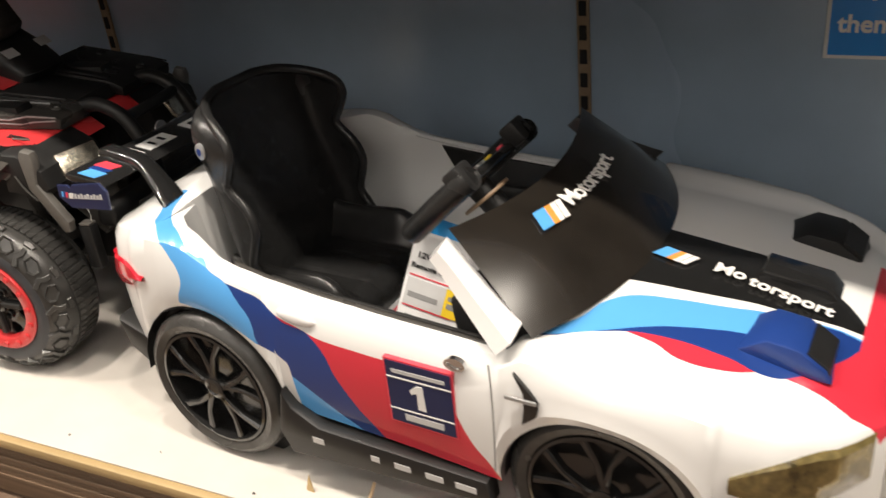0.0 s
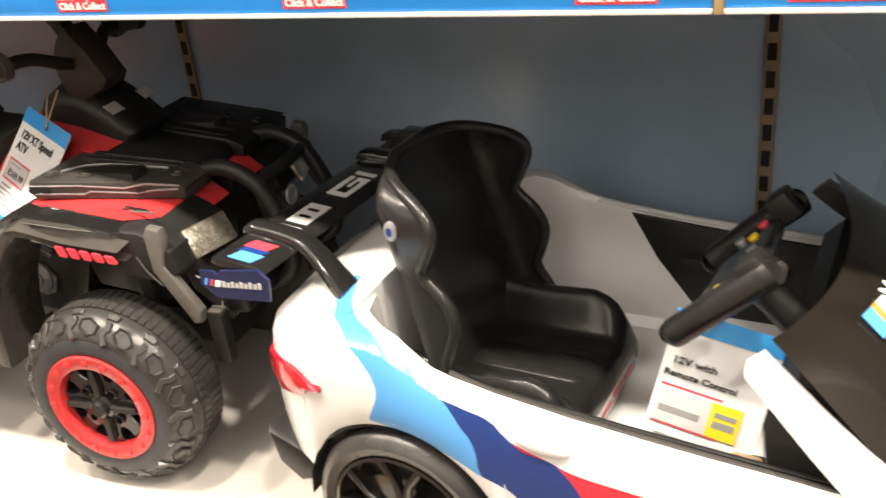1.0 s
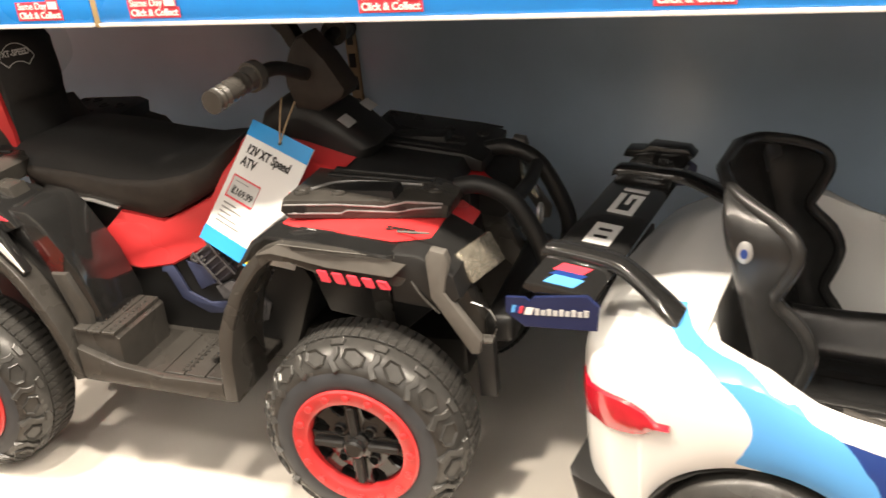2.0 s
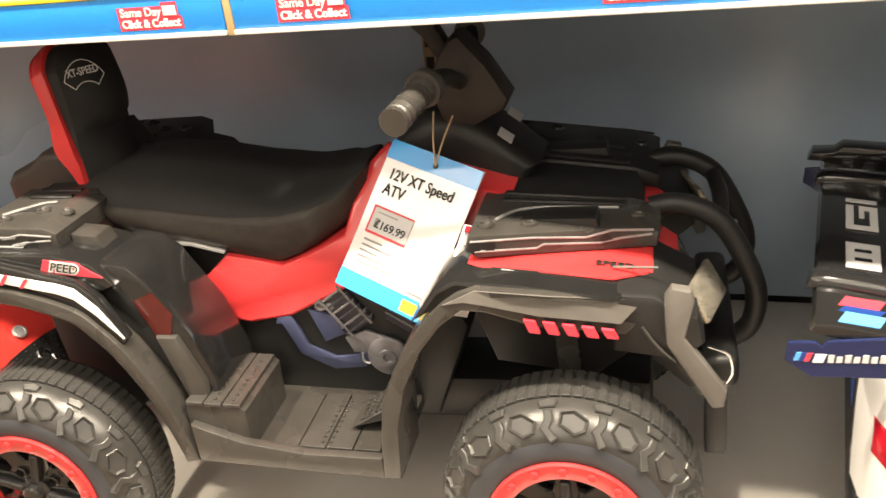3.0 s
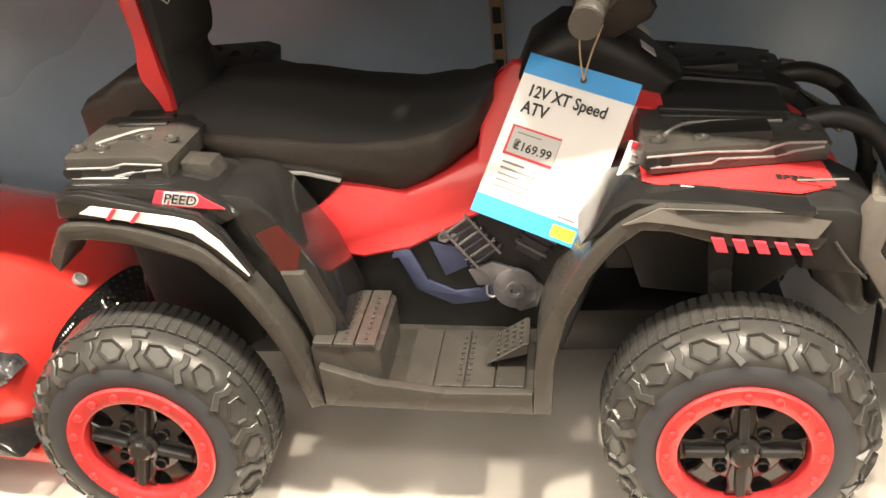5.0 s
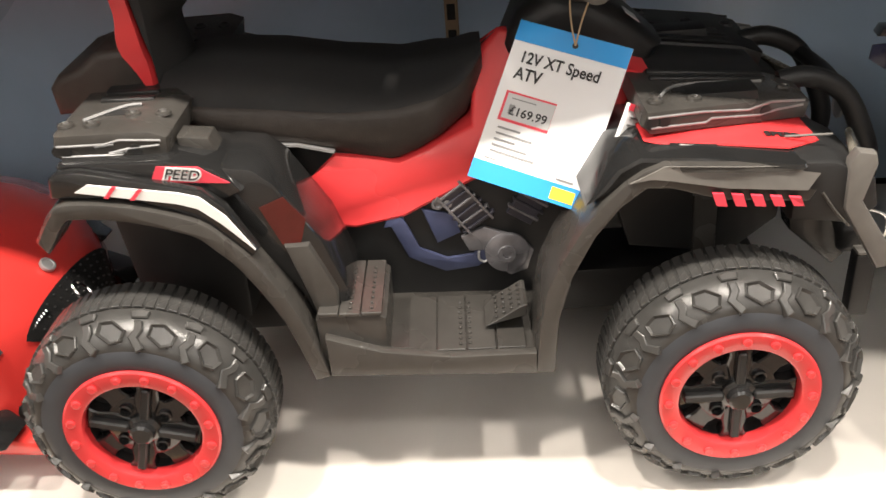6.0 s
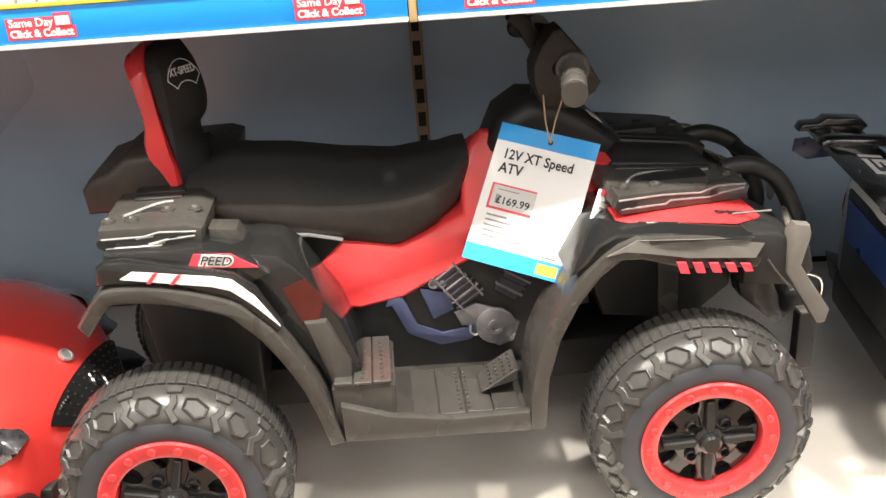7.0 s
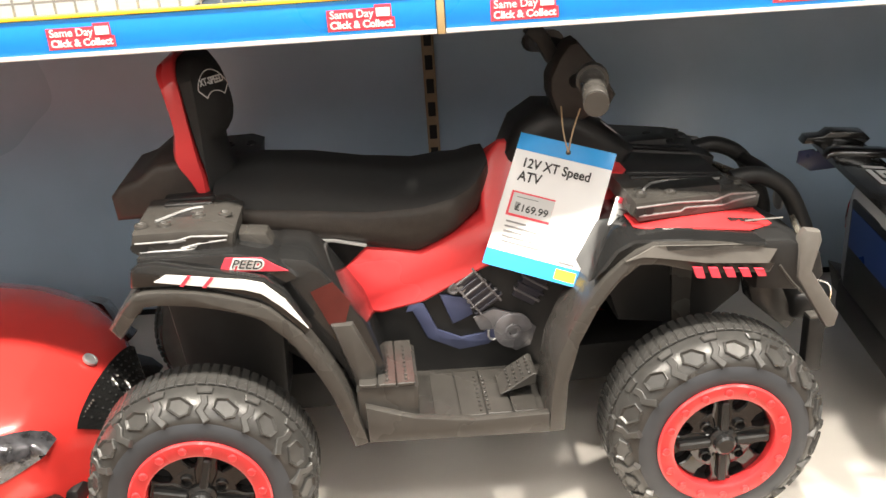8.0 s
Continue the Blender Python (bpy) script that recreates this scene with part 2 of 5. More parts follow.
def box(x0, x1, y0, y1, z0, z1, bevel=0.0, seg=2, bm=None, m=None):
    bm = bm or bmesh.new()
    r = bmesh.ops.create_cube(bm, size=1)
    v = r["verts"]
    bmesh.ops.scale(bm, vec=(x1 - x0, y1 - y0, z1 - z0), verts=v)
    bmesh.ops.translate(bm, vec=((x0 + x1) / 2, (y0 + y1) / 2, (z0 + z1) / 2), verts=v)
    if bevel:
        es = list({e for w in v for e in w.link_edges})
        v = [f for f in bmesh.ops.bevel(bm, geom=es, offset=bevel, segments=seg, affect="EDGES", profile=0.5)["verts"]] + [w for w in v if w.is_valid]
    if m is not None:
        bmesh.ops.transform(bm, matrix=m, verts=list({w for w in v if w.is_valid}))
    return bm


def prism(poly, y0, y1, bevel=0.0, seg=2, bm=None, m=None):
    """A closed outline in x and z, pushed out from y0 to y1."""
    out = bm or bmesh.new()
    b = bmesh.new()
    lo = [b.verts.new((x, y0, z)) for x, z in poly]
    hi = [b.verts.new((x, y1, z)) for x, z in poly]
    caps = [b.faces.new(lo), b.faces.new(hi[::-1])]
    k = len(poly)
    for i in range(k):
        b.faces.new((lo[i], hi[i], hi[(i + 1) % k], lo[(i + 1) % k]))
    bmesh.ops.recalc_face_normals(b, faces=b.faces)
    if bevel:
        es = list({e for f in caps for e in f.edges})
        bmesh.ops.bevel(b, geom=es, offset=bevel, segments=seg, affect="EDGES", profile=0.5)
    if m is not None:
        bmesh.ops.transform(b, matrix=m, verts=b.verts)
    me = bpy.data.meshes.new("tmp")
    b.to_mesh(me)
    b.free()
    out.from_mesh(me)
    bpy.data.meshes.remove(me)
    return out


def band(path, width):
    """An outline that follows a path in x and z with a given width below or inside it."""
    pts = [Vector(p) for p in path]
    inner = []
    for i, p in enumerate(pts):
        d = (pts[min(i + 1, len(pts) - 1)] - pts[max(i - 1, 0)]).normalized()
        inner.append(p + Vector((d.y, -d.x)) * width)
    return [tuple(p) for p in pts] + [tuple(p) for p in reversed(inner)]


def smooth_path(pts, steps=6):
    pts = [Vector(p) for p in pts]
    out = []
    for i in range(len(pts) - 1):
        a, b, c, d = pts[max(i - 1, 0)], pts[i], pts[i + 1], pts[min(i + 2, len(pts) - 1)]
        for k in range(steps):
            t = k / steps
            out.append(0.5 * (2 * b + (c - a) * t + (2 * a - 5 * b + 4 * c - d) * t * t + (3 * b - a - 3 * c + d) * t ** 3))
    return out + [pts[-1]]


def tube(pts, radius, sides=10, bm=None, steps=5, flat=1.0):
    bm = bm or bmesh.new()
    path = smooth_path(pts, steps) if steps > 1 else [Vector(p) for p in pts]
    rings, ref = [], Vector((0.13, 0.91, 0.39)).normalized()
    for i, p in enumerate(path):
        d = (path[min(i + 1, len(path) - 1)] - path[max(i - 1, 0)]).normalized()
        u = d.cross(ref).normalized()
        w = d.cross(u)
        r = radius(i / (len(path) - 1)) if callable(radius) else radius
        rings.append([bm.verts.new(p + (u * math.cos(a) * r + w * math.sin(a) * r * flat)) for a in (2 * math.pi * k / sides for k in range(sides))])
    for a, b in zip(rings, rings[1:]):
        for k in range(sides):
            bm.faces.new((a[k], a[(k + 1) % sides], b[(k + 1) % sides], b[k]))
    bm.faces.new(rings[0][::-1])
    bm.faces.new(rings[-1])
    return bm


def lathe(profile, seg=48, bm=None, m=None, closed=False):
    """Turned about the y axis: the profile is radius and y."""
    bm = bm or bmesh.new()
    rings = []
    for r, y in profile:
        if r < 1e-6:
            rings.append([bm.verts.new((0, y, 0))])
        else:
            rings.append([bm.verts.new((r * math.cos(a), y, r * math.sin(a))) for a in (2 * math.pi * k / seg for k in range(seg))])
    pairs = list(zip(rings, rings[1:])) + ([(rings[-1], rings[0])] if closed else [])
    for a, b in pairs:
        for k in range(seg):
            j = (k + 1) % seg
            if len(a) == 1 and len(b) > 1:
                bm.faces.new((a[0], b[k], b[j]))
            elif len(b) == 1 and len(a) > 1:
                bm.faces.new((a[k], a[j], b[0]))
            elif len(a) > 1:
                bm.faces.new((a[k], a[j], b[j], b[k]))
    if m is not None:
        bmesh.ops.transform(bm, matrix=m, verts=[v for ring in rings for v in ring])
    return bm


def loft(rings, bm=None, close=False, caps=False):
    bm = bm or bmesh.new()
    vs = [[bm.verts.new(p) for p in ring] for ring in rings]
    for a, b in zip(vs, vs[1:]):
        k = len(a)
        for i in range(k if close else k - 1):
            j = (i + 1) % k
            bm.faces.new((a[i], a[j], b[j], b[i]))
    if caps:
        bm.faces.new(vs[0])
        bm.faces.new(vs[-1][::-1])
    return bm


def writing(words, size, m, material, parent, name="lettering", depth=0.0004, bold=0.0, shear=0.0, align="CENTER"):
    data = bpy.data.curves.new("w", "FONT")
    data.body, data.size, data.extrude, data.align_x, data.align_y = words, size, depth, align, "CENTER"
    data.offset, data.shear, data.resolution_u = bold, shear, 3
    tmp = new("w", data)
    me = bpy.data.meshes.new_from_object(tmp.evaluated_get(bpy.context.evaluated_depsgraph_get()))
    bpy.data.objects.remove(tmp)
    me.materials.clear()
    me.materials.append(material)
    ob = new(name, me)
    ob.parent = parent
    ob.matrix_basis = m
    return ob


def patch(points, material, parent, name, thick=0.0008, label=""):
    """A thin printed piece with the given corners, in one plane."""
    bm = bmesh.new()
    vs = [bm.verts.new(p) for p in points]
    f = bm.faces.new(vs)
    f.normal_update()
    r = bmesh.ops.extrude_face_region(bm, geom=[f])
    bmesh.ops.translate(bm, vec=f.normal * thick, verts=[v for v in r["geom"] if isinstance(v, bmesh.types.BMVert)])
    return part(name, bm, material, parent, label)


FACE_FRONT = Matrix.Rotation(radians(90), 4, "X")  # writing laid in x and y now stands and faces -y

# ---------------------------------------------------------------- the bay and the shop round it
BAY, FRONT, BACK, DEEP = 1.25, -0.243, 0.775, 0.745
X0, X1 = -2.6, 3.9
solid("deck", box(X0, X1, FRONT + 0.004, BACK - 0.022, -0.02, 0.0), DECK, "white painted display deck, lightly scuffed", "shelf deck", kind="structure")
solid("trim", box(X0, X1, FRONT - 0.012, FRONT + 0.003, -0.019, 0.0005, 0.002), TAN, "tan edging along the front of the deck", "trim", kind="structure")
bm = bmesh.new()
for k in range(7):
    z = -0.020 - 0.0115 * k
    box(X0, X1, FRONT - 0.010 + 0.001 * (k % 2), FRONT + 0.03, z - 0.0105, z, 0.0015, 1, bm)
box(X0, X1, FRONT + 0.002, FRONT + 0.03, -0.15, -0.02, 0, 1, bm)
solid("baseboard", bm, PLINTH, "brown ribbed wood-grain plinth under the deck", "plinth", kind="structure")
solid("floor", box(-5, 6, -6.2, 1.0, -0.25, -0.15), FLOORM, "brown wood-look shop floor", "floor", kind="structure")
solid("ceiling", box(-5, 6, -6.2, 1.0, 2.9, 3.0), CEILM, "plain shop ceiling", "ceiling", kind="structure")
solid("wall_north", box(-5, 6, 0.9, 1.0, -0.15, 2.9), WALLM, "plain wall behind the shelving", "wall", kind="structure")
solid("wall_south", box(-5, 6, -6.3, -6.2, -0.15, 2.9), WALLM, "plain far side of the aisle", "wall", kind="structure")
solid("wall_west", box(-5.1, -5, -6.2, 1.0, -0.15, 2.9), WALLM, "plain end wall of the shop", "wall", kind="structure")
solid("wall_east", box(6, 6.1, -6.2, 1.0, -0.15, 2.9), WALLM, "plain end wall of the shop", "wall", kind="structure")
for k in range(-2, 3):
    xa, xb = (i * BAY - (0.03 if i == 0 else 0.0) for i in (k, k + 1))
    solid("wall_panel", box(xa + 0.004, xb - 0.004, BACK - 0.02, BACK - 0.002, 0.012, 1.3, 0.002), PANEL, "dark blue painted metal back panel", "back panel", group="back panels", kind="structure")
solid("trim_gap", box(X0, X1, BACK - 0.004, BACK + 0.01, -0.02, 1.3), SLOT, "dark gap behind the panels", "trim", kind="structure")


def upright(x):
    post = solid("trim_upright", box(x - 0.013, x + 0.013, DEEP, BACK - 0.021, 0.0, 1.3, 0.0015, 1), UPRIGHT, "tan slotted shelving upright", "upright", group="uprights", kind="structure")
    slot_me = None
    for i in range(24):
        z = 0.05 + i * 0.05
        if slot_me is None:
            slot_me = finish(box(-0.0080, 0.0080, -0.0012, 0.0006, -0.0155, 0.0155, 0.001, 1), "slot", SLOT)
        s = new("slot", slot_me)
        s.parent = post
        s.location = (x, DEEP, z)


for k in range(-1, 4):
    upright(k * BAY - (0.03 if k == 0 else 0.0))

# upper shelf: board, blue strip, wire guard
for k in range(-2, 3):
    xa, xb = k * BAY + 0.006, (k + 1) * BAY - 0.006
    sh = thing("upper_shelf", pose(0, 0, 0), "shelf overhead with blue ticket strip and wire guard", "shelf", group="upper shelves", kind="structure")
    part("board", box(xa, xb, 0.012, DEEP - 0.002, 0.742, 0.772, 0.003), BOARDM, sh)
    part("ticket_strip", box(xa, xb, -0.002, 0.006, 0.741, 0.783, 0.001), FASCIA, sh, "glossy blue printed strip")
    part("lower_lip", box(xa, xb, -0.006, 0.010, 0.7355, 0.7405, 0.001), WHITE, sh)
    part("upper_lip", box(xa, xb, -0.004, 0.009, 0.7835, 0.7875, 0.001), YELLOW, sh)
    part("end_bracket", box(xb + 0.001, xb + 0.011, -0.001, 0.03, 0.734, 0.80, 0.001), TAN, sh)
    bm = bmesh.new()
    for i in range(int((xb - xa) / 0.026)):
        x = xa + 0.01 + i * 0.026
        box(x - 0.0012, x + 0.0012, 0.016, 0.0184, 0.772, 0.86, 0, 1, bm)
    for z in (0.802, 0.857):
        box(xa, xb, 0.0184, 0.021, z - 0.0013, z + 0.0013, 0, 1, bm)
    part("wire_guard", bm, WIRE, sh)

# stock cartons on the upper shelf, of which only the foot shows
for x, w, h in ((-1.15, 0.5, 0.36), (-0.56, 0.46, 0.4), (0.08, 0.55, 0.34), (0.70, 0.5, 0.4), (1.3, 0.56, 0.36), (1.95, 0.5, 0.4)):
    solid("carton", box(x - w / 2, x + w / 2, 0.07, 0.55, 0.7725, 0.7725 + h, 0.006), WHITE, "pale carton standing on the upper shelf", "box", group="cartons")


def promo_label(x):
    t = thing("promo_label", pose(x, -0.003, 0.7595), "red and white collection offer label on the blue strip", "label", group="offer labels")
    def q(x0, x1, z0, z1, y, name, material):
        part(name, box(x0, x1, y - 0.0004, y, z0, z1, 0.0, 1), material, t)
    q(-0.042, 0.042, -0.0135, 0.0005, 0.0, "backing", REDPRINT)
    q(-0.042, 0.026, 0.0005, 0.0125, 0.0, "backing", REDPRINT)
    q(0.0175, 0.0385, 0.0, 0.0165, -0.0006, "bag_print", REDPRINT)
    q(0.0195, 0.0365, 0.002, 0.0125, -0.0012, "bag_print", WHITE)
    writing("Same Day", 0.0135, pose(-0.011, -0.0008, 0.0062) @ FACE_FRONT, WHITE, t, bold=0.0002)
    writing("Click & Collect", 0.0125, pose(0, -0.0008, -0.0066) @ FACE_FRONT, WHITE, t, bold=0.0004)


for k in range(-1, 2):
    for i in range(4):
        promo_label(k * BAY + 0.104 + i * 0.349)

sign = thing("wall_sign", pose(1.806, BACK - 0.0205, 0.50), "blue notice with white lettering on the back panel", "sign")
part("board", box(-0.10, 0.10, -0.003, 0.0, -0.09, 0.09, 0.001), WHITE, sign)
part("face", box(-0.093, 0.093, -0.0042, -0.003, -0.083, 0.083), FASCIA, sign)
writing("Pl", 0.045, pose(-0.03, -0.0048, 0.032) @ FACE_FRONT, WHITE, sign, bold=0.0012, align="LEFT")
writing("then", 0.045, pose(-0.080, -0.0048, -0.026) @ FACE_FRONT, WHITE, sign, bold=0.0012, align="LEFT")

# ---------------------------------------------------------------- the ride-on quad bike
QUAD = thing("ride_on_quad_bike", pose(-0.006, 0.18, 0, 0, 0, 4.6), "red and black toy electric quad bike with chunky tyres", "ride-on quad")


HEXA = [(-0.012, -0.004), (-0.004, -0.010), (0.008, -0.009), (0.012, 0.002), (0.005, 0.010), (-0.008, 0.008)]


def hex_block():
    """Shoulder block with a raised rim round a sunken middle."""
    bm = prism([(p * 1.15, q * 1.75) for p, q in HEXA], -0.0042, 0.008, 0.0012, 1)
    top = max(bm.faces, key=lambda f: -f.calc_center_median().y)
    bmesh.ops.inset_region(bm, faces=[top], thickness=0.0032, depth=0.0)
    bmesh.ops.translate(bm, verts=top.verts, vec=(0, 0.0032, 0))
    return finish(bm, "shoulder_block", TYRE, 30)


TREAD = [hex_block(),
         finish(prism([(-0.022, -0.004), (-0.016, -0.012), (-0.004, -0.003), (0.006, -0.008), (0.016, -0.006), (0.017, 0.003), (0.006, 0.002), (-0.004, 0.008), (-0.014, 0.001)], -0.0042, 0.008, 0.0012, 1), "shoulder_bar", TYRE, 30),
         finish(prism([(-0.0015, -0.006), (0.0020, -0.0045), (0.0020, 0.0045), (-0.0015, 0.006)], -0.026, 0.026, 0.0006, 1), "tread_rib", TYRE, 30),
         finish(prism([(-0.004, -0.010), (0.005, -0.012), (0.008, -0.002), (0.004, 0.011), (-0.005, 0.008)], -0.0040, 0.008, 0.0014, 1), "edge_block", TYRE, 30)]
SPOKES = [finish(prism([(0.014, -0.010), (0.040, -0.0155), (0.056, -0.0125), (0.069, -0.0165), (0.069, 0.0165), (0.056, 0.0125), (0.040, 0.0155), (0.014, 0.010)], y, 0.021, 0.002, 1), "spoke", GLOSS, 30) for y in (0.001, 0.004)]
SPOKE_BAR = finish(box(0.018, 0.064, -0.008, 0.004, -0.0055, 0.0055, 0.002, 1), "spoke_bar", BLACK, 30)
LUG_NUT = finish(lathe([(0.0085, 0.006), (0.0085, -0.002), (0.0065, -0.0032), (0.005, 0.003), (0.0, 0.003)], 12), "lug_nut", GLOSS, 30)
RIM_BOLT = finish(lathe([(0.0056, 0.0), (0.0056, -0.0026), (0.0040, -0.0036), (0.0, -0.0030)], 10), "bolt", RED)


def knobbly_wheel(parent, x, side, r=0.1585, turn=0.0):
    """side -1: the wheel whose face looks to -y."""
    m = pose(x, side * 0.293, r, 0, turn, 0) if side < 0 else pose(x, 0.275, r, 0, turn, 180)
    m = m @ Matrix.Diagonal((1.02, 1, 1.02, 1))
    w = 0.116
    prof = [(0.098, 0.006), (0.112, -0.005), (0.121, -0.0065), (0.128, -0.0045), (0.135, 0.001), (0.1415, 0.009), (0.1465, 0.018), (0.1500, 0.028), (0.1515, 0.036), (0.1500, 0.0375), (0.1500, 0.0405), (0.1530, 0.042), (0.1538, w / 2),
            (0.1530, w - 0.042), (0.1490, w - 0.026), (0.1415, w - 0.009), (0.135, w - 0.001), (0.118, w), (0.06, w)]
    wheel = part("wheel", lathe(prof, 64, m=m), TYRE, parent, "black knobbly tyre with moulded blocks", 30)

    def piece(me, local):
        ob = new(me.name.split(".")[0], me)
        ob.parent = wheel
        ob.matrix_basis = m @ local

    n = 15
    for k in range(n):
        a = 2 * math.pi * k / n
        rot, rot2 = Matrix.Rotation(-a, 4, "Y"), Matrix.Rotation(-a - math.pi / n, 4, "Y")
        piece(TREAD[0], rot @ Matrix.Translation((0.1385, 0.0065, 0)) @ Matrix.Rotation(radians(48), 4, "Z") @ Matrix.Rotation(radians(18 + 10 * (k % 2)), 4, "Y"))
        piece(TREAD[1], rot2 @ Matrix.Translation((0.1370, 0.0045, 0)) @ Matrix.Rotation(radians(46), 4, "Z"))
        piece(TREAD[3], rot2 @ Matrix.Translation((0.1488, 0.0255, 0)) @ Matrix.Rotation(radians(68), 4, "Z"))
    for k in range(72):
        piece(TREAD[2], Matrix.Rotation(-2 * math.pi * k / 72, 4, "Y") @ Matrix.Translation((0.1522, w / 2 + 0.006, 0)))
    part("sidewall", lathe([(0.088, 0.002), (0.092, -0.006), (0.102, -0.0095), (0.115, -0.0085), (0.1225, -0.0055), (0.1225, 0.002)], 64, m=m), TYREW, wheel)
    part("rim", lathe([(0.094, -0.004), (0.0945, -0.0095), (0.092, -0.012), (0.075, -0.012), (0.072, -0.010), (0.070, 0.006)], 64, m=m), RED, wheel, "bright red bead ring with bolts")
    for k in range(16):
        a = 2 * math.pi * (k + 0.5) / 16
        piece(RIM_BOLT, Matrix.Translation((0.0835 * math.cos(a), -0.012, 0.0835 * math.sin(a))))
    part("hub", lathe([(0.0715, -0.002), (0.069, 0.020), (0.02, 0.022), (0.0, 0.022)], 40, m=m), BLACK, wheel, "black dished wheel centre")
    part("hub_plate", lathe([(0.047, 0.012), (0.046, 0.004), (0.044, 0.003), (0.0, 0.003)], 32, m=m), GLOSS, wheel)
    part("hub_cap", lathe([(0.023, 0.01), (0.021, -0.003), (0.0155, -0.006), (0.0145, -0.014), (0.011, -0.0165), (0.0, -0.0165)], 12, m=m), GLOSS, wheel, "", 30)
    for k in range(8):
        rot = Matrix.Rotation(-(2 * math.pi * k / 8 + 0.2), 4, "Y")
        piece(SPOKES[k % 2], rot)
        if k % 2 == 0:
            piece(SPOKE_BAR, rot)
        else:
            piece(LUG_NUT, rot @ Matrix.Translation((0.033, 0, 0)))


for wx in (0.343, -0.384):
    for s in (-1, 1):
        knobbly_wheel(QUAD, wx, s, turn=11 if wx > 0 else 27)


def tuck(x):
    """How far the flanks draw in towards the nose and the tail."""
    return float(np.interp(x, [-0.49, -0.43, 0.405, 0.46], [0.040, 0.0, 0.0, 0.042]))


def both(name, poly, ya, yb, material, bevel=0.004, label="", seg=2):
    """The same outline on the near and the far flank."""
    for s in (-1, 1):
        y0, y1 = sorted((s * ya, s * yb))
        bm = prism(poly, y0, y1, bevel, seg)
        for v in bm.verts:
            if abs(v.co.y) > 0.19:
                v.co.y -= math.copysign(tuck(v.co.x), v.co.y)
        part(name, bm, material, QUAD, label)


REAR_ARC = [(-0.482, 0.386), (-0.462, 0.412), (-0.442, 0.436), (-0.418, 0.450), (-0.349, 0.443), (-0.274, 0.418), (-0.245, 0.392), (-0.217, 0.357), (-0.178, 0.280), (-0.152, 0.186)]
REAR_ARC = [tuple(p) for p in smooth_path(REAR_ARC, 3)]
both("rear_fender", band(REAR_ARC, 0.021), 0.25, 0.16, GREYP, 0.004, "dark grey moulded wheel arch")
both("rear_fender_top", [(-0.436, 0.452), (-0.430, 0.478), (-0.420, 0.485), (-0.395, 0.485), (-0.324, 0.467), (-0.264, 0.452), (-0.240, 0.430), (-0.212, 0.372), (-0.222, 0.360), (-0.276, 0.420), (-0.349, 0.446)], 0.243, 0.224, GLOSS, 0.006, "glossy black fender top")
both("fender_stripe", [(-0.402, 0.4620), (-0.386, 0.4705), (-0.290, 0.4535), (-0.266, 0.4465), (-0.241, 0.4205), (-0.215, 0.374), (-0.246, 0.410), (-0.270, 0.4320), (-0.292, 0.4400)], 0.2452, 0.242, WHITE, 0.0, "white fender sticker with red slashes")
for i in range(2):
    x = -0.371 + 0.028 * i
    both("stripe_slash", [(x, 0.4535 - 0.0045 * i), (x + 0.012, 0.4670 - 0.0055 * i), (x + 0.017, 0.4660 - 0.0055 * i), (x + 0.005, 0.4525 - 0.0045 * i)], 0.2462, 0.2445, REDPRINT, 0.0)
both("rear_side_panel", [(-0.30, 0.452), (-0.245, 0.466), (-0.210, 0.460), (-0.188, 0.440), (-0.142, 0.36), (-0.118, 0.285), (-0.125, 0.20), (-0.152, 0.20), (-0.178, 0.285), (-0.222, 0.36)], 0.212, 0.10, GLOSS, 0.008, "glossy black flank panel")
both("rear_side_guard", [(-0.188, 0.362), (-0.158, 0.362), (-0.132, 0.295), (-0.140, 0.20), (-0.150, 0.19), (-0.166, 0.28)], 0.222, 0.15, GREYP, 0.006)
both("fender_riser", [(-0.430, 0.450), (-0.424, 0.486), (-0.300, 0.483), (-0.250, 0.470), (-0.222, 0.440), (-0.270, 0.420)], 0.2245, 0.12, GLOSS, 0.004)
both("arrow_sticker", [(-0.322, 0.4600), (-0.312, 0.4785), (-0.266, 0.4740), (-0.234, 0.4520)], 0.2258, 0.2235, REDPRINT, 0.0)
for s in (-1,):
    writing("PEED", 0.0175, pose(-0.286, -0.2262, 0.4665, 0, 8, 0) @ FACE_FRONT, WHITE, QUAD, bold=0.0022, shear=0.3)
    writing("PEED", 0.0175, pose(-0.286, -0.2270, 0.4665, 0, 8, 0) @ FACE_FRONT, INK, QUAD, shear=0.3)
    # dark red patch paints the red reflected in the glossy flank panel
    patch([(x, -0.2124, z) for x, z in ((-0.210, 0.412), (-0.180, 0.424), (-0.158, 0.392), (-0.170, 0.356), (-0.19, 0.360))], REDDARK, QUAD, "red_reflection", 0.001)

FRONT_ARC = [(0.104, 0.172), (0.110, 0.24), (0.119, 0.292), (0.138, 0.334), (0.161, 0.374), (0.183, 0.404), (0.207, 0.428), (0.228, 0.443), (0.250, 0.451), (0.33, 0.444), (0.432, 0.427), (0.446, 0.408),
             (0.415, 0.388), (0.314, 0.401), (0.26, 0.419), (0.232, 0.421), (0.205, 0.400), (0.177, 0.364), (0.150, 0.310), (0.134, 0.250), (0.128, 0.172)]
both("front_fender", FRONT_ARC, 0.25, 0.15, GREYP, 0.004, "dark grey moulded wheel arch")
both("fender_flash", [(0.212, 0.430), (0.250, 0.4485), (0.33, 0.442), (0.434, 0.4255), (0.410, 0.406), (0.32, 0.417), (0.26, 0.430), (0.235, 0.434)], 0.2518, 0.249, GREYL, 0.0)
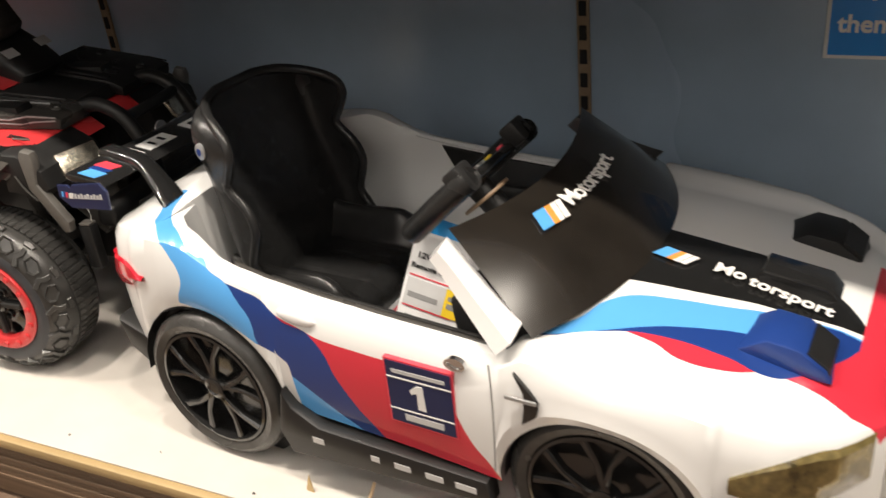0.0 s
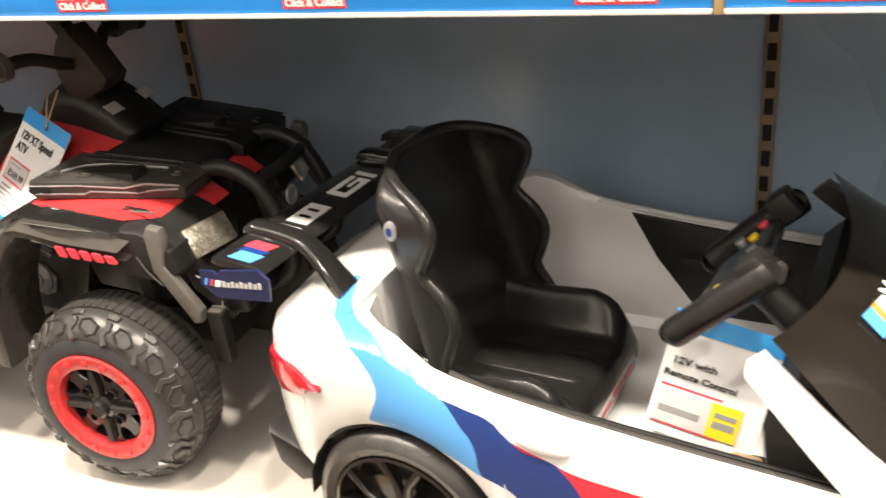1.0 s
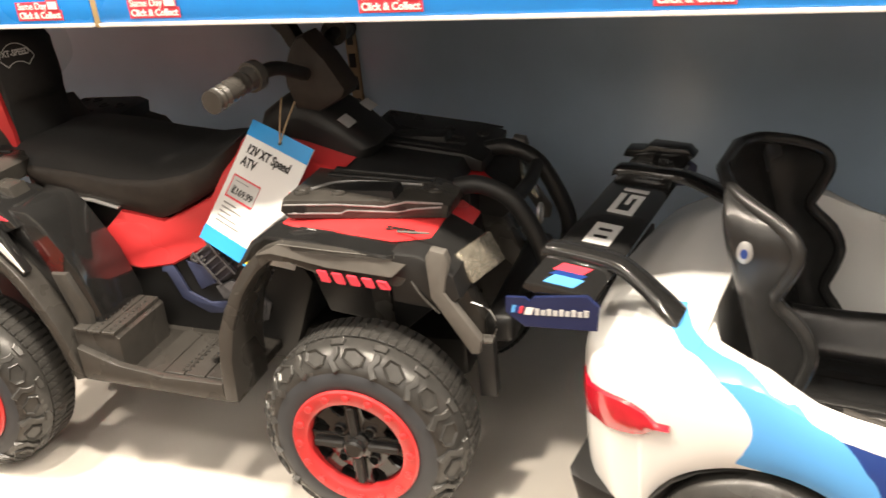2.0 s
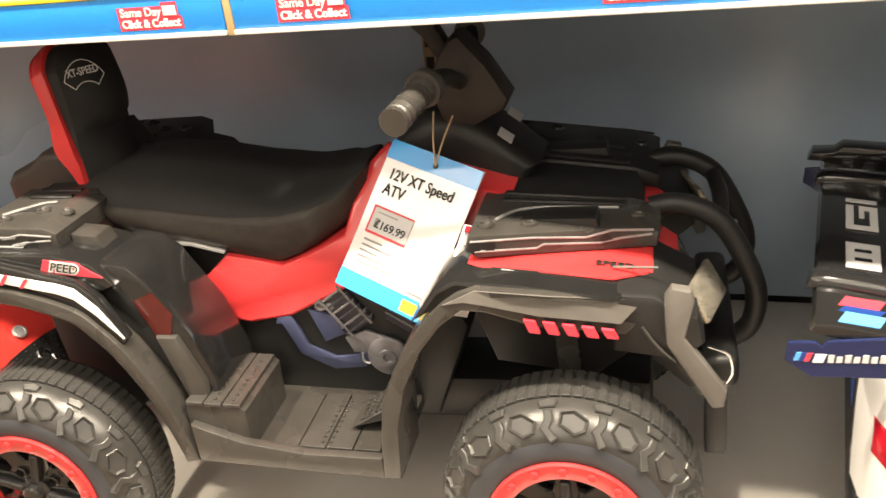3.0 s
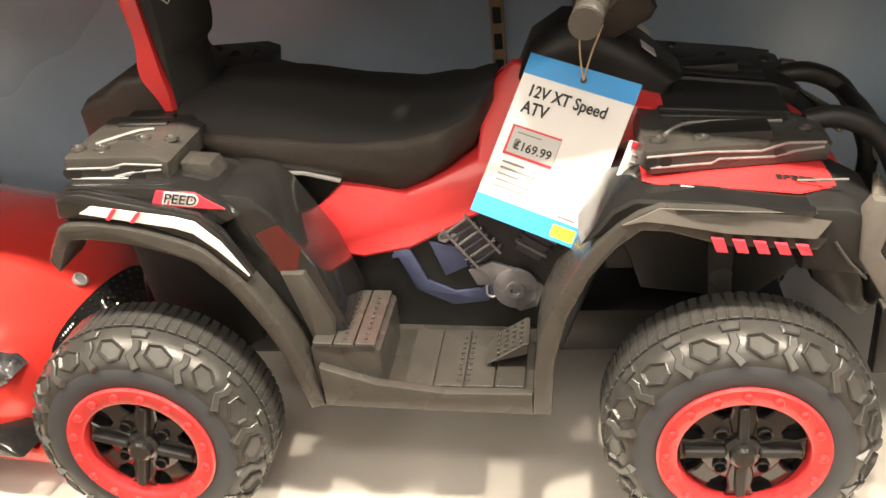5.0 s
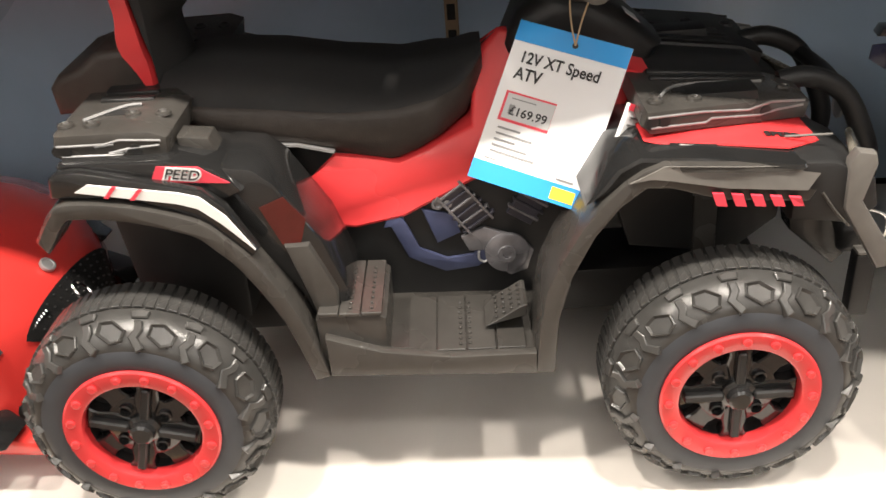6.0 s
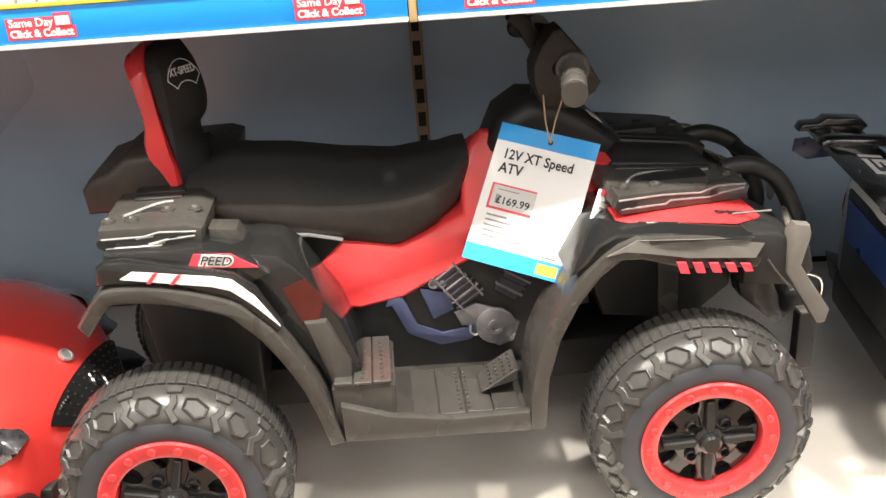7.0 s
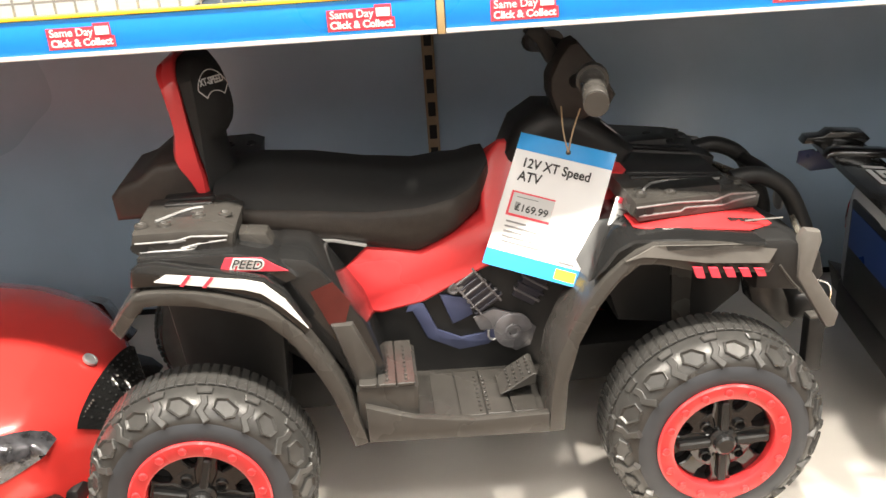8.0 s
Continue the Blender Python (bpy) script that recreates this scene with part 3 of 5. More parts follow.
both("front_fender_top", [(0.165, 0.398), (0.200, 0.444), (0.225, 0.457), (0.30, 0.451), (0.40, 0.436), (0.437, 0.427), (0.432, 0.418), (0.33, 0.432), (0.250, 0.442), (0.21, 0.424)], 0.242, 0.05, GLOSS, 0.006, "glossy black fender top")
for i in range(5):
    x = 0.303 + 0.0215 * i
    both("fender_slash", [(x, 0.4125 - 0.0028 * i), (x + 0.013, 0.411 - 0.0028 * i), (x + 0.018, 0.395 - 0.0016 * i), (x + 0.006, 0.3965 - 0.0016 * i)], 0.2532, 0.248, REDPRINT, 0.0)
both("hood_plate", [(0.235, 0.4585), (0.30, 0.4540), (0.40, 0.4410), (0.440, 0.4350), (0.474, 0.411), (0.44, 0.414), (0.30, 0.436)], 0.206, 0.03, RED, 0.003, "bright red printed plate under the rack")
for s in (-1,):
    writing("SPEED", 0.0165, pose(0.402, -0.175, 0.4420, 0, 8.2, 0), INK, QUAD, bold=0.0004)
    patch([(0.262, -0.2072, 0.4515), (0.315, -0.2072, 0.445), (0.318, -0.2072, 0.450), (0.264, -0.2072, 0.456)], INK, QUAD, "sticker")
    patch([(0.272, -0.2082, 0.4512), (0.290, -0.2082, 0.4490), (0.292, -0.2082, 0.4515), (0.276, -0.2082, 0.4537)], WHITE, QUAD, "sticker")

# footwell with raised step and a pedal
both("foot_rail", [(-0.152, 0.245), (-0.085, 0.220), (0.0, 0.206), (0.106, 0.204), (0.106, 0.172), (-0.152, 0.186)], 0.25, 0.235, GREYP, 0.003)
both("foot_tray", [(-0.15, 0.200), (0.12, 0.188), (0.12, 0.172), (-0.15, 0.184)], 0.237, 0.08, GREYP, 0.002)
both("foot_step", [(-0.163, 0.200), (-0.163, 0.262), (-0.155, 0.270), (-0.083, 0.266), (-0.076, 0.260), (-0.078, 0.196)], 0.236, 0.11, GREYP, 0.005)
for i in range(3):
    x = -0.158 + 0.0265 * i
    both("grip_slab", [(x, 0.269 - 0.001 * i), (x, 0.2745 - 0.001 * i), (x + 0.024, 0.2735 - 0.001 * i), (x + 0.024, 0.268 - 0.001 * i)], 0.238 + 0.001 * (i % 2), 0.115, GREYP, 0.001, seg=1)
for i in range(4):
    x = -0.055 + 0.038 * i
    both("tray_slab", [(x, 0.190), (x, 0.1985 - 0.0008 * i), (x + 0.035, 0.1972 - 0.0008 * i), (x + 0.035, 0.188)], 0.222, 0.10, GREYP, 0.001, seg=1)
stud = finish(box(-0.002, 0.002, -0.002, 0.002, -0.001, 0.002, 0.0008, 1), "stud", GREYP)
pedal = part("pedal", prism([(0.045, 0.202), (0.098, 0.216), (0.100, 0.232), (0.096, 0.233)], -0.185, -0.125, 0.001, 1), GREYP, QUAD, "studded accelerator pedal")
for i in range(4):
    for j in range(5):
        b = new("stud", stud)
        b.parent = QUAD
        b.matrix_basis = pose(0.060 + 0.010 * i, -0.178 + 0.011 * j, 0.2125 + 0.006 * i, 0, -31, 0)
for i in range(2):
    for j in range(9):
        b = new("stud", stud)
        b.parent = QUAD
        b.matrix_basis = pose(0.012 + 0.012 * i, -0.212 + 0.0115 * j, 0.1975)
        b = new("stud", stud)
        b.parent = QUAD
        b.matrix_basis = pose(-0.093 - 0.026 * i, -0.228 + 0.0115 * j, 0.2725 + 0.001 * i)

# inner body, chassis and drive boxes
part("inner_body", prism([(-0.30, 0.50), (-0.33, 0.30), (-0.16, 0.16), (0.14, 0.15), (0.20, 0.30), (0.16, 0.375), (0.06, 0.385), (-0.05, 0.40)], -0.084, 0.140, 0.012), BLACK, QUAD)
part("steering_tower", prism([(0.10, 0.37), (0.12, 0.47), (0.26, 0.47), (0.30, 0.40), (0.24, 0.30), (0.16, 0.30)], 0.0, 0.11, 0.012), BLACK, QUAD)
part("chassis", box(-0.42, 0.44, -0.06, 0.06, 0.13, 0.20, 0.01), BLACK, QUAD)
for wx in (0.343, -0.384):
    part("axle", tube([(wx, -0.2, 0.158), (wx, 0.2, 0.158)], 0.014, steps=1), BLACK, QUAD)
both("gear_box", [(-0.43, 0.44), (-0.41, 0.22), (-0.33, 0.17), (-0.27, 0.20), (-0.26, 0.42)], 0.125, 0.03, BLACK, 0.006)
both("inner_guard", [(0.20, 0.40), (0.24, 0.27), (0.37, 0.25), (0.43, 0.30), (0.44, 0.42)], 0.12, 0.03, BLACK, 0.006)
both("strut", [(0.315, 0.41), (0.325, 0.20), (0.350, 0.20), (0.350, 0.41)], 0.128, 0.11, GREYP, 0.003)

# printed engine on the flank: finned barrel, crankcase, pipe guard
E0 = -0.0855
rot = pose(0.028, E0, 0.330, 0, -36, 0)
engine = part("engine_print", prism([(-0.020, -0.034), (0.022, -0.034), (0.018, 0.030), (-0.018, 0.030)], -0.005, 0.004, 0.001, 1, None, rot), ENGDARK, QUAD, "moulded engine in blue-grey print")
for i in range(6):
    w = 0.026 - 0.0012 * i
    part("fin", prism([(-w, -0.030 + 0.0115 * i), (w, -0.030 + 0.0115 * i), (w, -0.0268 + 0.0115 * i), (-w, -0.0268 + 0.0115 * i)], -0.009, 0.0, 0.0006, 1, None, rot), ENGGREY if i % 2 else ENGDARK, engine)
for x in (-0.020, 0.017):
    part("rod", prism([(x, -0.036), (x + 0.0032, -0.036), (x + 0.0032, 0.036), (x, 0.036)], -0.0105, -0.008, 0, 1, None, rot), ENGGREY, engine)
part("head_bolt", lathe([(0.008, 0), (0.008, -0.006), (0.005, -0.006), (0.004, -0.003), (0, -0.003)], 14, m=pose(-0.008, E0 - 0.002, 0.337)), ENGGREY, engine)
rot2 = pose(0.118, E0, 0.335, 0, 34, 0)
part("rear_barrel", prism([(-0.019, -0.036), (0.019, -0.036), (0.017, 0.034), (-0.017, 0.034)], -0.004, 0.004, 0.001, 1, None, rot2), ENGDARK, engine)
for i in range(5):
    part("fin", prism([(-0.023, -0.026 + 0.012 * i), (0.023, -0.026 + 0.012 * i), (0.023, -0.0225 + 0.012 * i), (-0.023, -0.0225 + 0.012 * i)], -0.007, 0.002, 0.0006, 1, None, rot2), ENGGREY if i % 2 == 0 else ENGDARK, engine)
part("crankcase", prism([(0.020, 0.285), (0.052, 0.298), (0.100, 0.278), (0.118, 0.258), (0.108, 0.228), (0.085, 0.220), (0.064, 0.236), (0.050, 0.262), (0.030, 0.262)], E0 - 0.007, E0, 0.002), ENGGREY, engine)
part("cover", lathe([(0.030, 0.0), (0.030, -0.004), (0.026, -0.006), (0.013, -0.006), (0.012, -0.009), (0.007, -0.009), (0.006, -0.005), (0, -0.005)], 24, m=pose(0.081, E0 - 0.006, 0.258)), ENGGREY, engine)
part("pipe_guard", prism(band([(-0.075, 0.325), (-0.055, 0.318), (-0.036, 0.270), (0.0, 0.252), (0.035, 0.256), (0.046, 0.268)], 0.021), E0 - 0.005, E0 + 0.001, 0.0015), ENGBLUE, engine)
part("air_box", prism([(-0.030, 0.330), (0.015, 0.318), (0.020, 0.290), (-0.012, 0.276)], E0 - 0.004, E0 + 0.001, 0.002), ENGBLUE, engine)
part("case_bolt", lathe([(0.006, 0), (0.006, -0.004), (0, -0.004)], 10, m=pose(0.005, E0 - 0.002, 0.335)), SILVER, engine)
part("ring_link", tube([(0.043, E0 - 0.008, 0.262), (0.043, E0 - 0.008, 0.250), (0.050, E0 - 0.008, 0.245), (0.056, E0 - 0.008, 0.250)], 0.0018, 6), SILVER, engine)

# red side panel, seat, backrest
PANEL_LINE = [(-0.195, 0.362), (-0.133, 0.417), (-0.095, 0.411), (-0.052, 0.400), (-0.020, 0.413), (0.043, 0.443), (0.047, 0.474), (0.060, 0.508), (0.085, 0.529), (0.120, 0.526), (0.189, 0.512), (0.270, 0.486), (0.221, 0.442), (0.160, 0.416), (0.101, 0.390), (0.036, 0.364), (-0.052, 0.320), (-0.118, 0.308), (-0.177, 0.319)]
RIDGE = 0.030


def clamp(v):
    return max(0.0, min(1.0, v))


for s in (-1, 1):
    bm = prism(PANEL_LINE, *sorted((s * 0.122 + RIDGE, RIDGE - s * 0.004)), 0.005)
    for v in bm.verts:
        if s * (v.co.y - RIDGE) > 0.08:
            v.co.y -= s * 0.115 * clamp((v.co.z - 0.44) / 0.08) * (1 - 0.75 * clamp((v.co.x - 0.10) / 0.10))
    part("side_panel", bm, RED, QUAD, "bright red flank panel")
part("panel_edge", prism([(-0.290, 0.441), (-0.285, 0.444), (-0.177, 0.4375), (-0.131, 0.425), (-0.132, 0.422), (-0.178, 0.4345)], RIDGE - 0.128, RIDGE + 0.128, 0.0), SILVER, QUAD)
part("seat_base", prism([(-0.30, 0.441), (-0.18, 0.4345), (-0.13, 0.421), (-0.16, 0.36), (-0.28, 0.39)], RIDGE - 0.114, RIDGE + 0.114, 0.006), BLACK, QUAD)


def saddle(section, closed):
    """A length of the saddle; the section is across and up, both from 0 to 1 of the local width and height."""
    rings = []
    for x in np.linspace(-0.345, 0.062, 34):
        lo = np.interp(x, [-0.345, -0.281, -0.208, -0.132, -0.058, -0.024, 0.042, 0.062], [0.490, 0.452, 0.435, 0.421, 0.403, 0.415, 0.448, 0.490])
        ridge = np.interp(x, [-0.345, -0.29, -0.201, -0.126, -0.049, 0.028, 0.062], [0.502, 0.493, 0.484, 0.475, 0.474, 0.486, 0.510])
        hi = np.interp(x, [-0.345, -0.287, -0.207, -0.127, -0.046, 0.021, 0.062], [0.522, 0.530, 0.522, 0.503, 0.491, 0.499, 0.516])
        w = np.interp(x, [-0.345, -0.30, -0.1, 0.0, 0.045, 0.062], [0.105, 0.124, 0.130, 0.122, 0.085, 0.05])
        rings.append([(x, RIDGE + w * a, lo + (ridge - lo) * b if b <= 1 else ridge + (hi - ridge) * (b - 1)) for a, b in section])
    return loft(rings, close=closed, caps=closed)


LOWER = [(-0.90, 0), (-0.97, 0.2), (-1.0, 0.5), (-0.985, 0.8), (-0.95, 0.97), (-0.90, 1.02)]
UPPER = [(-0.945, 0.97), (-0.93, 1.07), (-0.86, 1.40), (-0.74, 1.70), (-0.55, 1.90), (-0.3, 1.98), (0, 2.0)]
seat = part("seat", saddle(LOWER + [(-a, b) for a, b in reversed(LOWER)], True), SEATM, QUAD, "long black leatherette saddle", 50)
part("seat_top", saddle(UPPER + [(-a, b) for a, b in reversed(UPPER[:-1])], True), FABRIC, seat, "black padded cloth seat top", 50)
BACKREST = [(-0.366, 0.718), (-0.345, 0.724), (-0.326, 0.716), (-0.311, 0.690), (-0.302, 0.645), (-0.306, 0.614), (-0.318, 0.596), (-0.312, 0.555), (-0.304, 0.520), (-0.326, 0.516), (-0.346, 0.565), (-0.356, 0.62)]


def rounded_back(poly, half, smooth=True):
    """Tapers the outline in towards its upper corners, as a padded backrest has them."""
    bm = bmesh.new()
    mid = 0.034
    cx = sum(p[0] for p in poly) / len(poly)
    rings = []
    poly = [tuple(p) for p in smooth_path(list(poly) + [poly[0]], 4)[:-1]] if smooth else poly
    for t in (-1.0, -0.985, -0.95, -0.88, -0.78, -0.66, -0.5, -0.25, 0, 0.25, 0.5, 0.66, 0.78, 0.88, 0.95, 0.985, 1.0):
        front = 0.060 * max(0, abs(t) - 0.35)
        drop = 0.03 * max(0, abs(t) - 0.45) ** 2 / 0.30
        thin = 1 - 0.22 * max(0, abs(t) - 0.82) / 0.18
        rings.append([(cx - 0.012 + (x - cx) * thin * 1.02 - front * max(0, min(1, (x + 0.345) / 0.05)), mid + half * t, z - 0.021 - drop * max(0, (z - 0.60) / 0.12)) for x, z in poly])
    return loft(rings, bm, close=True, caps=True)


backrest = part("backrest", rounded_back(BACKREST, 0.070), FABRIC, QUAD, "black padded backrest with red shell", 50)
part("shell", rounded_back([(-0.390, 0.712), (-0.372, 0.724), (-0.362, 0.716), (-0.354, 0.62), (-0.348, 0.568), (-0.338, 0.545), (-0.316, 0.485), (-0.330, 0.478), (-0.366, 0.545), (-0.386, 0.578), (-0.380, 0.63)], 0.073), RED, backrest, "bright red plastic shell", 50)
arc = []
for k in range(13):
    a = radians(30 + 120 * k / 12)
    arc.append((0.046 * math.cos(a), 0.050 * math.sin(a)))
for k in range(9):
    a = radians(140 - 100 * k / 8)
    arc.append((0.030 * math.cos(a), 0.022 * math.sin(a) - 0.002))
badge_m = pose(-0.3235, -0.0175, 0.632, 0, 0, 50) @ pose(0, 0, 0, 90 - 15, 0, 0) @ Matrix.Diagonal((0.70, 1.02, 1, 1))
bm = bmesh.new()
pts3 = [Vector((x, y, 0.0016)) for x, y in arc]
for a, b in zip(pts3, pts3[1:] + pts3[:1]):
    tube([a, b], 0.0008, 5, bm, 1)
ob = part("badge_outline", bm, LIGHTGREY, backrest)
ob.matrix_basis = badge_m
writing("XT-SPEED", 0.0145, badge_m @ pose(0, 0.034, 0.002), LIGHTGREY, backrest, bold=0.0003)

# racks with moulded ribs
def rack(name, x0, x1, z0, fall, chop, w0, w1, f0, f1, thick=0.030):
    """z0 and half width w0 at x0; the plate falls by fall and narrows or widens to w1 at x1."""
    def place(ob, s=1):
        for v in ob.data.vertices:
            u = (v.co.x - x0) / (x1 - x0)
            v.co.y *= (w0 + (w1 - w0) * u if v.co.y < 0 else f0 + (f1 - f0) * u) / 0.205
            v.co.z -= fall * u
        return ob

    t = z0 + thick
    for s in (-1, 1):
        poly = [(x0 + 0.012, z0), (x0, z0 + 0.012), (x0 + 0.006, t), (x1 - chop, t + 0.002), (x1, t - 0.006), (x1 - 0.004, z0 + 0.003)]
        y0, y1 = sorted((s * 0.205, s * 0.06))
        # far side is black instead of grey and silver: shelf shade put into colour
        r = place(part(name, prism(poly, y0, y1, 0.006, 2), GREYP if s < 0 else BLACK, QUAD, "dark grey luggage rack with silver-edged ribs" if s < 0 else "far side of the luggage rack, coloured black for shade"))
        yy = s * 0.2052
        for line in ([(x0 + 0.008, z0 + 0.0225), (x0 + 0.075, z0 + 0.024), (x1 - 0.085, z0 + 0.021), (x1 - 0.055, z0 + 0.0285), (x1 - 0.008, z0 + 0.0265)],
                     [(x0 + 0.012, z0 + 0.010), (x0 + 0.08, z0 + 0.0105), (x0 + 0.088, z0 + 0.015), (x1 - 0.070, z0 + 0.013), (x1 - 0.045, z0 + 0.018), (x1 - 0.01, z0 + 0.021)]):
            place(part("rib", tube([(x, yy, z) for x, z in line], 0.0017, 6, None, 1), RIBM if s < 0 else BLACK, r))
        for u in (0.06, 0.13, 0.72):
            x = x0 + (x1 - x0) * u
            place(part("recess", lathe([(0.007, 0.0), (0.007, -0.0012), (0.0, -0.0012)], 12, m=pose(x, yy, z0 + 0.0165) @ Matrix.Rotation(0 if s < 0 else math.pi, 4, "Z")), BLACK, r))
        for u in (0.10, 0.32, 0.62, 0.88):
            x = x0 + (x1 - x0) * u
            lug = lathe([(0.010, 0), (0.009, -0.003), (0.006, -0.004), (0.004, -0.001), (0, -0.001)], 14, m=pose(x, s * (0.178 if u < 0.5 else 0.15), t + 0.001) @ Matrix.Rotation(radians(-90), 4, "X"))
            place(part("lug", lug, GREYP if s < 0 else BLACK, r))
        place(part("pocket", box(x0 + 0.05, x0 + 0.105, min(s * 0.150, s * 0.135), max(s * 0.150, s * 0.135), t - 0.001, t + 0.0015, 0.0), BLACK, r))
        place(part("edge_rib", tube([(x0 + 0.03, s * 0.165, t + 0.002), (x0 + 0.065, s * 0.128, t + 0.003), (x1 - 0.05, s * 0.12, t + 0.003)], 0.0022, 6), RIBM if s < 0 else BLACK, r))
        # bars and bridge are black too, for the shaded top of the rack
        for yb in (0.105, 0.08):
            place(part("bar", box(x0 + 0.03, x1 - 0.04, min(s * yb, s * (yb - 0.012)), max(s * yb, s * (yb - 0.012)), t - 0.002, t + 0.0045, 0.002, 1), BLACK, r))
    place(part(name + "_bridge", prism([(x0 + 0.02, z0 + 0.004), (x0 + 0.02, t - 0.004), (x1 - 0.03, t - 0.002), (x1 - 0.02, z0 + 0.006)], -0.06, 0.06, 0.004), BLACK, QUAD))


rack("front_rack", 0.232, 0.453, 0.463, 0.032, 0.035, 0.203, 0.114, 0.232, 0.228)
rack("rear_rack", -0.437, -0.300, 0.476, 0.003, 0.020, 0.198, 0.202, 0.262, 0.270, 0.036)
part("rear_box", prism([(-0.498, 0.47), (-0.500, 0.508), (-0.486, 0.524), (-0.458, 0.532), (-0.430, 0.552), (-0.37, 0.556), (-0.345, 0.52), (-0.34, 0.47)], -0.03, 0.15, 0.012, 3), SEATM, QUAD, "black rear storage box")
part("rear_rack_rail", prism([(-0.400, 0.430), (-0.402, 0.500), (-0.392, 0.508), (-0.326, 0.507), (-0.316, 0.498), (-0.314, 0.480), (-0.272, 0.468), (-0.256, 0.450), (-0.266, 0.430)], 0.238, 0.276, 0.008, 3), SEATM, QUAD, "black padded rail of the rear rack")
both("rear_rack_stay", [(-0.43, 0.46), (-0.42, 0.50), (-0.335, 0.50), (-0.325, 0.46)], 0.16, 0.10, BLACK, 0.004)
both("front_rack_stay", [(0.27, 0.44), (0.28, 0.485), (0.38, 0.485), (0.39, 0.44)], 0.14, 0.10, BLACK, 0.004)
both("hinge_block", [(-0.30, 0.462), (-0.298, 0.492), (-0.262, 0.488), (-0.25, 0.460)], 0.178, 0.14, GREYP, 0.003)

# handlebar, instrument pod and cowl
part("cowl", prism([(0.085, 0.50), (0.11, 0.555), (0.15, 0.580), (0.20, 0.575), (0.25, 0.545), (0.30, 0.50), (0.27, 0.45), (0.12, 0.45)], -0.008, 0.115, 0.03, 4), BLACK, QUAD, "black steering cowl")
part("stem", tube([(0.180, 0.03, 0.53), (0.190, 0.03, 0.60)], 0.022, 12), BLACK, QUAD)
part("instrument_pod", prism([(0.176, 0.562), (0.164, 0.600), (0.164, 0.625), (0.178, 0.655), (0.193, 0.674), (0.206, 0.678), (0.238, 0.640), (0.266, 0.592), (0.258, 0.578), (0.215, 0.556)], -0.004, 0.058, 0.010, 2), SEATM, QUAD, "black instrument pod")
part("mirror_stub", prism([(0.186, 0.656), (0.170, 0.686), (0.158, 0.700), (0.140, 0.700), (0.134, 0.688), (0.150, 0.672), (0.168, 0.640)], 0.03, 0.06, 0.006), BLACK, QUAD)
for s in (-1, 1):
    bar = part("handlebar", tube([(0.198, 0.02, 0.612), (0.205, 0.02 + s * 0.05, 0.628), (0.203, s * 0.10, 0.652), (0.186, s * 0.18, 0.647)], 0.0105, 10), BLACK, QUAD)
    path = [(0.192, s * 0.145, 0.651), (0.178, s * 0.222, 0.640)]
    part("grip", tube(path, lambda t: 0.0145 + 0.0022 * (1 if int(t * 13) % 2 else 0) + (0.003 if t < 0.1 else 0), 16, None, 14), GREYP, bar, "ribbed grey rubber grip")
    part("grip_collar", tube([(0.195, s * 0.132, 0.652), (0.192, s * 0.146, 0.651)], 0.022, 16, None, 1), GREYP, bar)
    part("grip_cap", tube([(0.178, s * 0.220, 0.640), (0.177, s * 0.227, 0.6395)], 0.0165, 16, None, 1), GREYP, bar)
for s in (-1, 1):
    ob = patch([(-0.011, -0.016, 0), (0.011, -0.016, 0), (0.011, 0.016, 0), (-0.011, 0.016, 0)], LIGHTGREY, QUAD, "cowl_sticker")
    ob.matrix_basis = pose(0.256, 0.053 + s * 0.045, 0.541, 0, 38, 0)

# front end: lamps, bull bar, bumper arms, winch drum
for s in (-1, 1):
    nose = part("nose_block", prism([(0.40, 0.435), (0.445, 0.432), (0.492, 0.405), (0.500, 0.372), (0.475, 0.350), (0.40, 0.36)], min(s * 0.235, s * 0.08), max(s * 0.235, s * 0.08), 0.008), BLACK, QUAD)
    lampm = pose(0.504, s * 0.150, 0.394, 0, 0, s * 17) @ pose(0, 0, 0, 0, 60, 0)
    part("headlamp", box(-0.024, 0.024, -0.042, 0.042, -0.004, 0.005, 0.004, 2, None, lampm), CLEAR, nose, "faceted clear headlamp")
    part("bumper_arm", prism([(0.456, 0.432), (0.464, 0.445), (0.484, 0.441), (0.488, 0.428), (0.478, 0.382), (0.524, 0.312), (0.520, 0.292), (0.508, 0.290), (0.458, 0.374)], min(s * 0.240, s * 0.222), max(s * 0.240, s * 0.222), 0.004), GREYL, QUAD, "grey bumper arm")
    part("bull_bar", tube([(0.44, 0.05 + s * 0.085, 0.452), (0.478, 0.05 + s * 0.085, 0.456), (0.525, 0.05 + s * 0.085, 0.432), (0.558, 0.05 + s * 0.085, 0.375), (0.573, 0.05 + s * 0.085, 0.325), (0.562, 0.05 + s * 0.085, 0.275), (0.515, 0.05 + s * 0.085, 0.25)], 0.014, 10), BLACK, QUAD, "black tubular bull bar")
    part("skid", prism([(0.425, 0.36), (0.47, 0.35), (0.515, 0.25), (0.500, 0.235), (0.44, 0.29)], min(s * 0.14, s * 0.10), max(s * 0.14, s * 0.10), 0.006), GREYP, QUAD)
    part("lamp_rod", tube([(0.40, s * 0.185, 0.444), (0.450, s * 0.195, 0.448)], 0.0016, 6, None, 1), GREYL, QUAD)
    part("brake_hose", tube([(0.432, s * 0.235, 0.395), (0.448, s * 0.238, 0.372), (0.468, s * 0.236, 0.35)], 0.002, 6), GREYP, QUAD)
